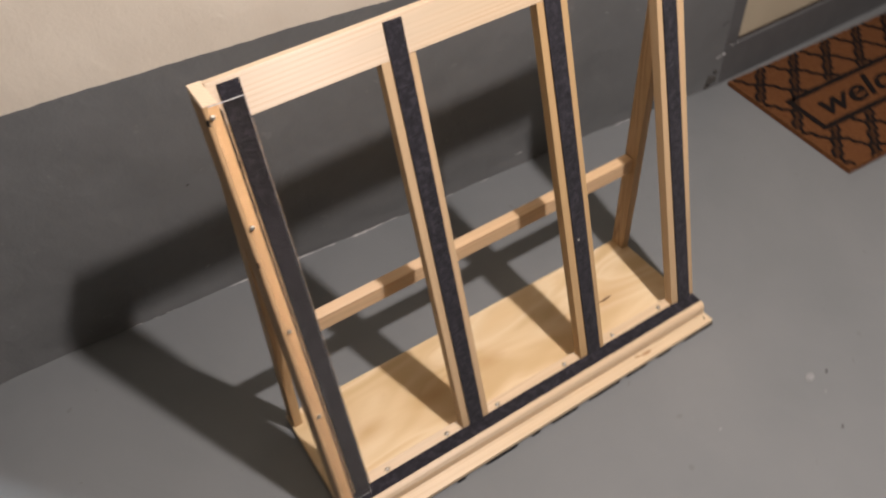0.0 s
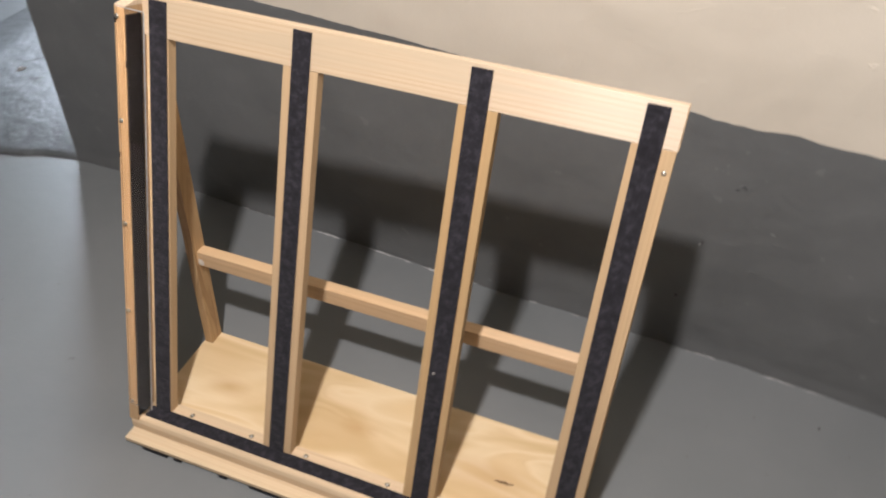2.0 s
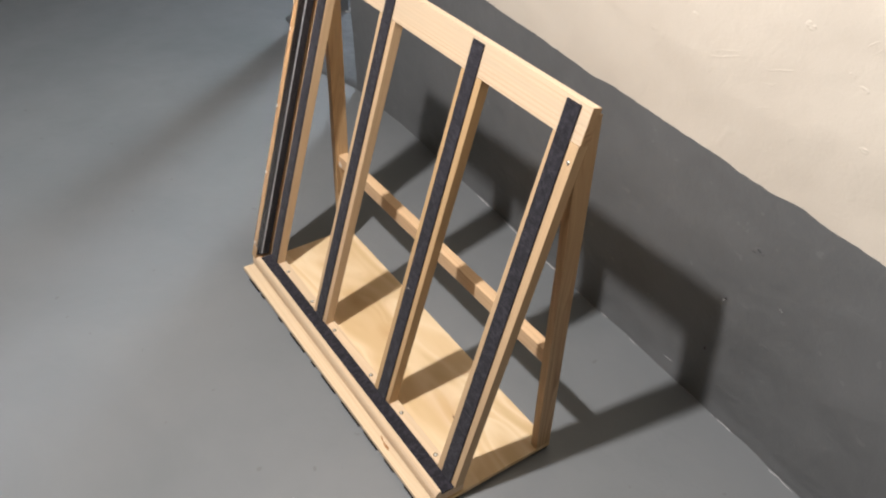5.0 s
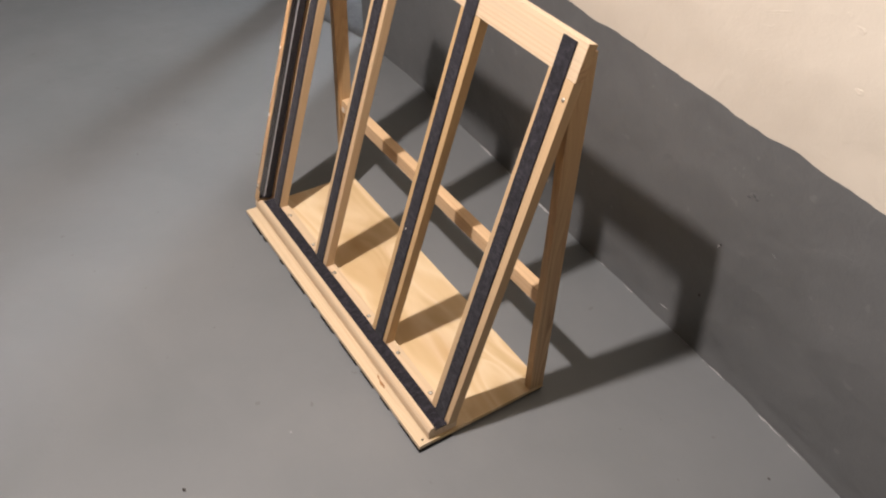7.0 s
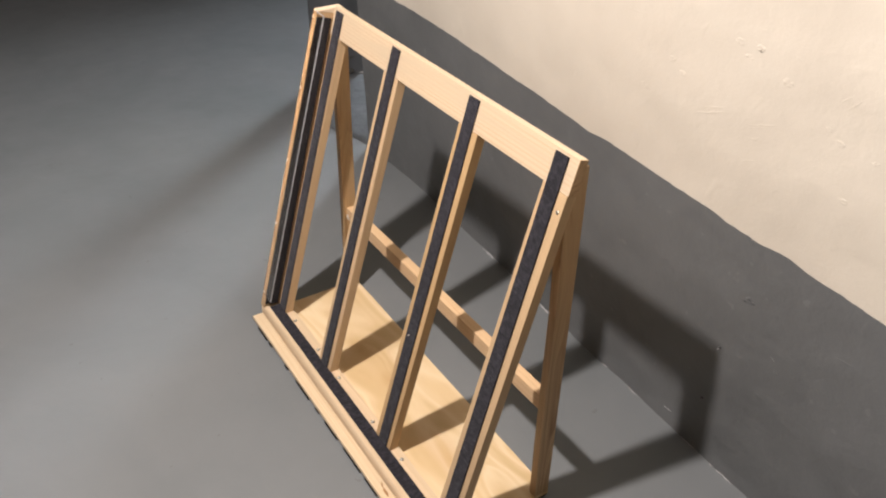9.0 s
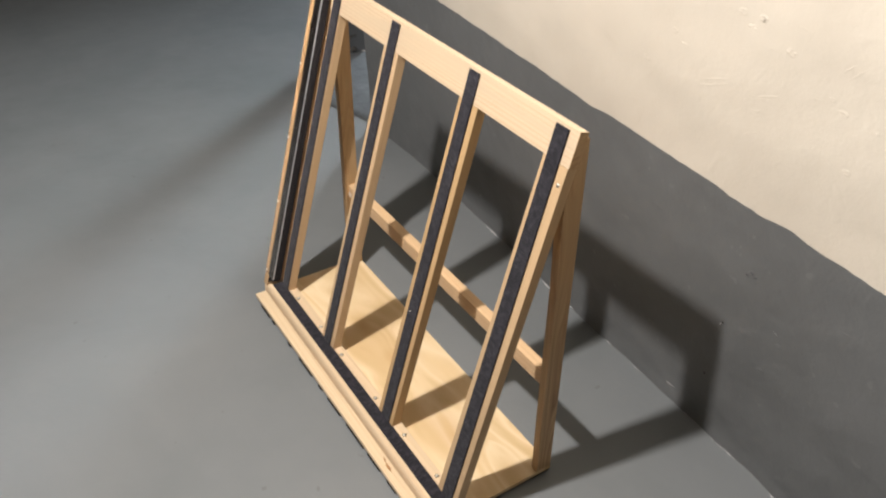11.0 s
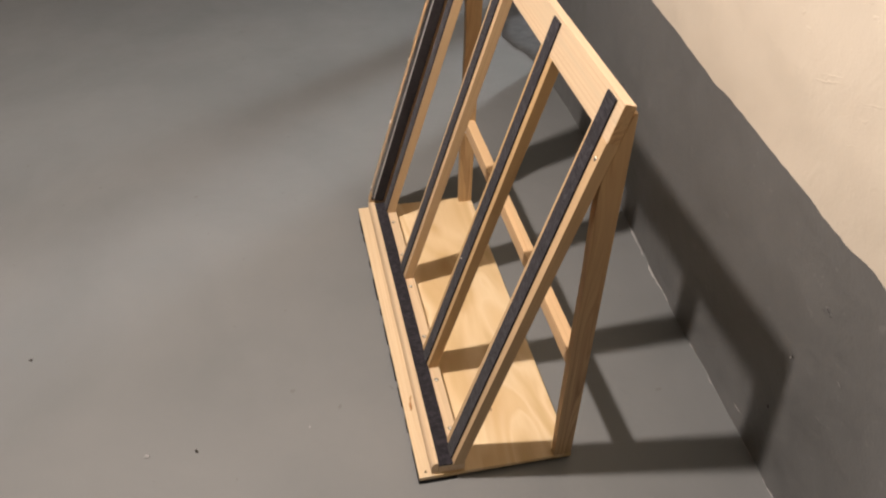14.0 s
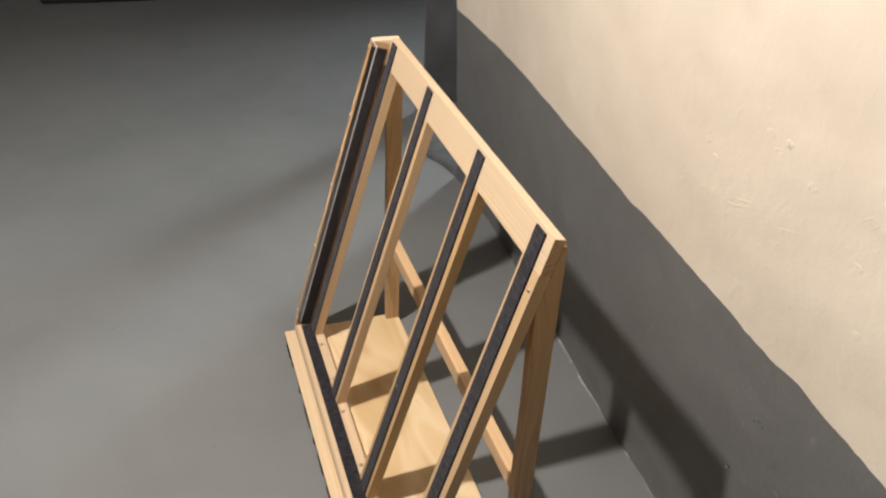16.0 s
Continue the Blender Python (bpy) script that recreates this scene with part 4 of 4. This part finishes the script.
TROWEL = [  # from, to, width, height
    (0.690, 0.681, 0.766, 0.713, 0.0075, 0.0016), (0.705, 0.697, 0.766, 0.721, 0.0065, 0.0015), (0.722, 0.712, 0.764, 0.728, 0.0055, 0.0011),
    (0.932, 0.788, 0.964, 0.822, 0.0060, 0.0011), (0.942, 0.787, 0.972, 0.822, 0.0055, 0.0010), (0.951, 0.789, 0.980, 0.823, 0.0055, 0.0011), (0.960, 0.786, 0.985, 0.816, 0.0050, 0.0009), (0.968, 0.780, 0.993, 0.806, 0.0050, 0.0009),
    (0.790, 0.706, 0.868, 0.739, 0.0070, 0.0012), (0.800, 0.698, 0.852, 0.722, 0.0060, 0.0010), (0.806, 0.690, 0.832, 0.701, 0.0080, 0.0014), (0.798, 0.641, 0.842, 0.661, 0.0060, 0.0010),
    (0.478, 0.803, 0.596, 0.812, 0.0100, 0.0011), (0.752, 0.858, 0.852, 0.840, 0.0110, 0.0010), (0.866, 0.792, 0.905, 0.783, 0.0080, 0.0010), (0.620, 0.905, 0.735, 0.868, 0.0110, 0.0009),
    (0.560, 0.640, 0.565, 0.720, 0.0120, 0.0009), (1.060, 0.618, 1.064, 0.596, 0.0050, 0.0012), (0.300, 0.700, 0.360, 0.715, 0.0080, 0.0010), (0.100, 0.640, 0.160, 0.655, 0.0080, 0.0010),
    (1.035, 0.428, 1.076, 0.434, 0.0065, 0.0013), (0.925, 0.345, 0.948, 0.331, 0.0070, 0.0012), (0.985, 0.250, 1.060, 0.262, 0.0090, 0.0011), (0.905, 0.170, 0.975, 0.190, 0.0090, 0.0010),
    (0.400, 0.330, 0.470, 0.338, 0.0080, 0.0010), (0.500, 0.455, 0.580, 0.460, 0.0080, 0.0010), (0.150, 0.430, 0.235, 0.442, 0.0090, 0.0011), (-0.080, 0.300, 0.010, 0.318, 0.0100, 0.0012),
    (1.110, 0.330, 1.180, 0.345, 0.0080, 0.0011), (1.180, 0.220, 1.250, 0.240, 0.0090, 0.0012),
]
# broken paint and crumbs about the foot of the column and on the slab
pillar = bpy.data.objects["column"]
WORLD[pillar] = Matrix()
for i, (x, y, z, length, wide) in enumerate(((-1.163, 0.845, 0.085, 0.050, 0.0060), (-1.168, 0.755, 0.110, 0.022, 0.0050), (-1.166, 0.800, 0.050, 0.030, 0.0030))):
    part("crack", sliver(length, wide, 6.0 * i, 0.004), CHIP_DARK, pillar, "dark crack where paint has broken", pose(x, y, z, 90, 4.0 * i - 5, 84.2))
for i, (x, y, z, r) in enumerate(((-1.166, 0.760, 0.020, 0.012), (-1.163, 0.800, 0.034, 0.010), (-1.160, 0.852, 0.026, 0.013))):
    part("broken_plaster", crumb(50 + i, 0.6 * r, r, r), CHIP_DARK, pillar, "dark broken plaster at the column foot", pose(x, y, z))
for i, (x, y, r) in enumerate(((-1.158, 0.912, 0.010), (-1.150, 0.890, 0.006), (-1.062, 0.925, 0.008), (-1.074, 0.932, 0.005))):
    part("crumbled_plaster", crumb(60 + i, 1.6 * r, 0.7 * r, 0.6 * r), CHIP_WHITE, slab, "white crumbs of plaster on the slab", pose(x, y, 0.0196, 0, 0, 35 * i))
for i, (x, y, length, turn) in enumerate(((-1.068, 0.985, 0.055, 55), (-1.030, 1.020, 0.045, -10), (-0.985, 0.905, 0.050, 30))):
    part("crack", sliver(length, 0.0035, 7.0 * i, 0.002), CHIP_DARK, slab, "dark crack in the slab paint", pose(x, y, 0.0190, 0, 0, turn))
for i, (x0, z0, x1, z1, wide, high) in enumerate(TROWEL):
    smooth(part("trowel_ridge", ridge(x0, z0, x1, z1, 0.95 * wide, 0.60 * high, 2.3 * i, 0.004 * math.sin(3.0 * i)), WALL, north, "raised trowel mark under the paint"))
BLISTERS = [(0.763, 0.824, 0.010, 0.0014), (0.784, 0.808, 0.009, 0.0014), (0.857, 0.796, 0.011, 0.0015), (0.635, 0.753, 0.009, 0.0010), (0.661, 0.737, 0.008, 0.0015), (0.578, 0.686, 0.010, 0.0012),
            (1.011, 0.743, 0.006, 0.0014), (0.954, 0.745, 0.009, 0.0012), (0.982, 0.670, 0.008, 0.0015), (0.934, 0.758, 0.006, 0.0012), (0.800, 0.827, 0.009, 0.0014), (0.952, 0.316, 0.007, 0.0012), (0.930, 0.241, 0.009, 0.0012), (0.876, 0.418, 0.011, 0.0012), (1.040, 0.100, 0.008, 0.0012)]
for i, (x, z, r, high) in enumerate(BLISTERS):
    smooth(part("plaster_blister", blister(x, z, 0.85 * r, 0.48 * high, 1.7 * i), WALL, north, "small burst blister in the plaster"))
for i, (x, z, length, wide, turn, mat) in enumerate((
        (0.802, 0.825, 0.008, 0.0016, 50, CREAM_PIT),
        (0.820, 0.139, 0.006, 0.0055, 70, CHIP_DARK), (0.838, 0.283, 0.005, 0.0040, 30, CHIP_DARK), (0.876, 0.420, 0.010, 0.0024, -20, GREY_PIT), (0.866, 0.412, 0.008, 0.0018, 10, GREY_PIT),
        (0.020, 0.300, 0.008, 0.0030, 15, CHIP_DARK), (0.006, 0.082, 0.012, 0.0022, 20, FLAKE), (0.834, 0.277, 0.007, 0.0030, 60, CHIP_WHITE), (0.742, 0.0355, 0.024, 0.0030, 4, CHIP_WHITE), (0.941, 0.338, 0.012, 0.0022, -25, FLAKE))):
    part("nick", sliver(length, wide, 5.0 * i, 0.0008), mat, north, "small nick in the wall paint", pose(x, face_y(x, z) - 0.0012, z, 90, -turn, 0))
# cracked paint and bare plaster up the corner beside the door
CORNER = [(1.353, 0.398, 0.030, 0.0040, 10), (1.3535, 0.363, 0.030, 0.0055, 20), (1.351, 0.321, 0.034, 0.0045, 8), (1.345, 0.263, 0.020, 0.0035, 20), (1.316, 0.183, 0.026, 0.0035, 65)]
for i, (x, z, length, wide, turn) in enumerate(CORNER):
    part("crack", sliver(length, wide, 3.0 * i, 0.001), CHIP_DARK, north, "dark crack in the paint at the corner", pose(x, 0.5475, z, 90, -90 + turn, 0))
random.seed(11)
for i in range(9):
    f = i / 8
    r = random.uniform(0.002, 0.0042)
    part("crumbled_plaster", crumb(i, 1.5 * r, 0.4 * r, r), CHIP_WHITE, north, "crumbling pale plaster at the wall corner", pose(1.312 + 0.066 * f, 0.5480 if f < 0.4 else 0.5505, 0.085 + 0.022 * f + 0.007 * random.uniform(-1, 1), 0, 40 * random.uniform(-1, 1), 0))
for i, (x, z, r) in enumerate(((1.306, 0.016, 0.016), (1.318, 0.042, 0.007), (1.296, 0.004, 0.010))):
    part("crumbled_plaster", crumb(30 + i, r, 0.5 * r, r), CHIP_DARK, north, "dark crumbling plaster at the wall corner", pose(x, foot_y(x) - 0.002, z))
for i, (x, y, r) in enumerate(((0.849, -0.194, 0.0032), (0.622, -0.372, 0.0036), (0.345, -0.688, 0.0036), (0.780, -0.285, 0.0024), (1.121, 0.482, 0.0028))):
    tagged(part("grit", crumb(20 + i, r, 0.7 * r, 0.6 * r), CHIP_DARK, None, "", pose(x, y, 0.0006, 0, 0, 50 * i)), "small dark speck of grit on the floor", "grit", "grit on the floor")
for i, (x, y, r) in enumerate(((0.815, -0.186, 0.0095), (0.616, -0.456, 0.0050), (0.813, -0.222, 0.0022), (0.607, -0.173, 0.0026))):
    tagged(part("paint_flake", crumb(40 + i, r, 0.7 * r, 0.16 * r), FLAKE, None, "", pose(x, y, 0.0003, 0, 0, 70 * i)), "small pale flake of dried paint on the floor", "paint flake", "paint flakes on the floor")
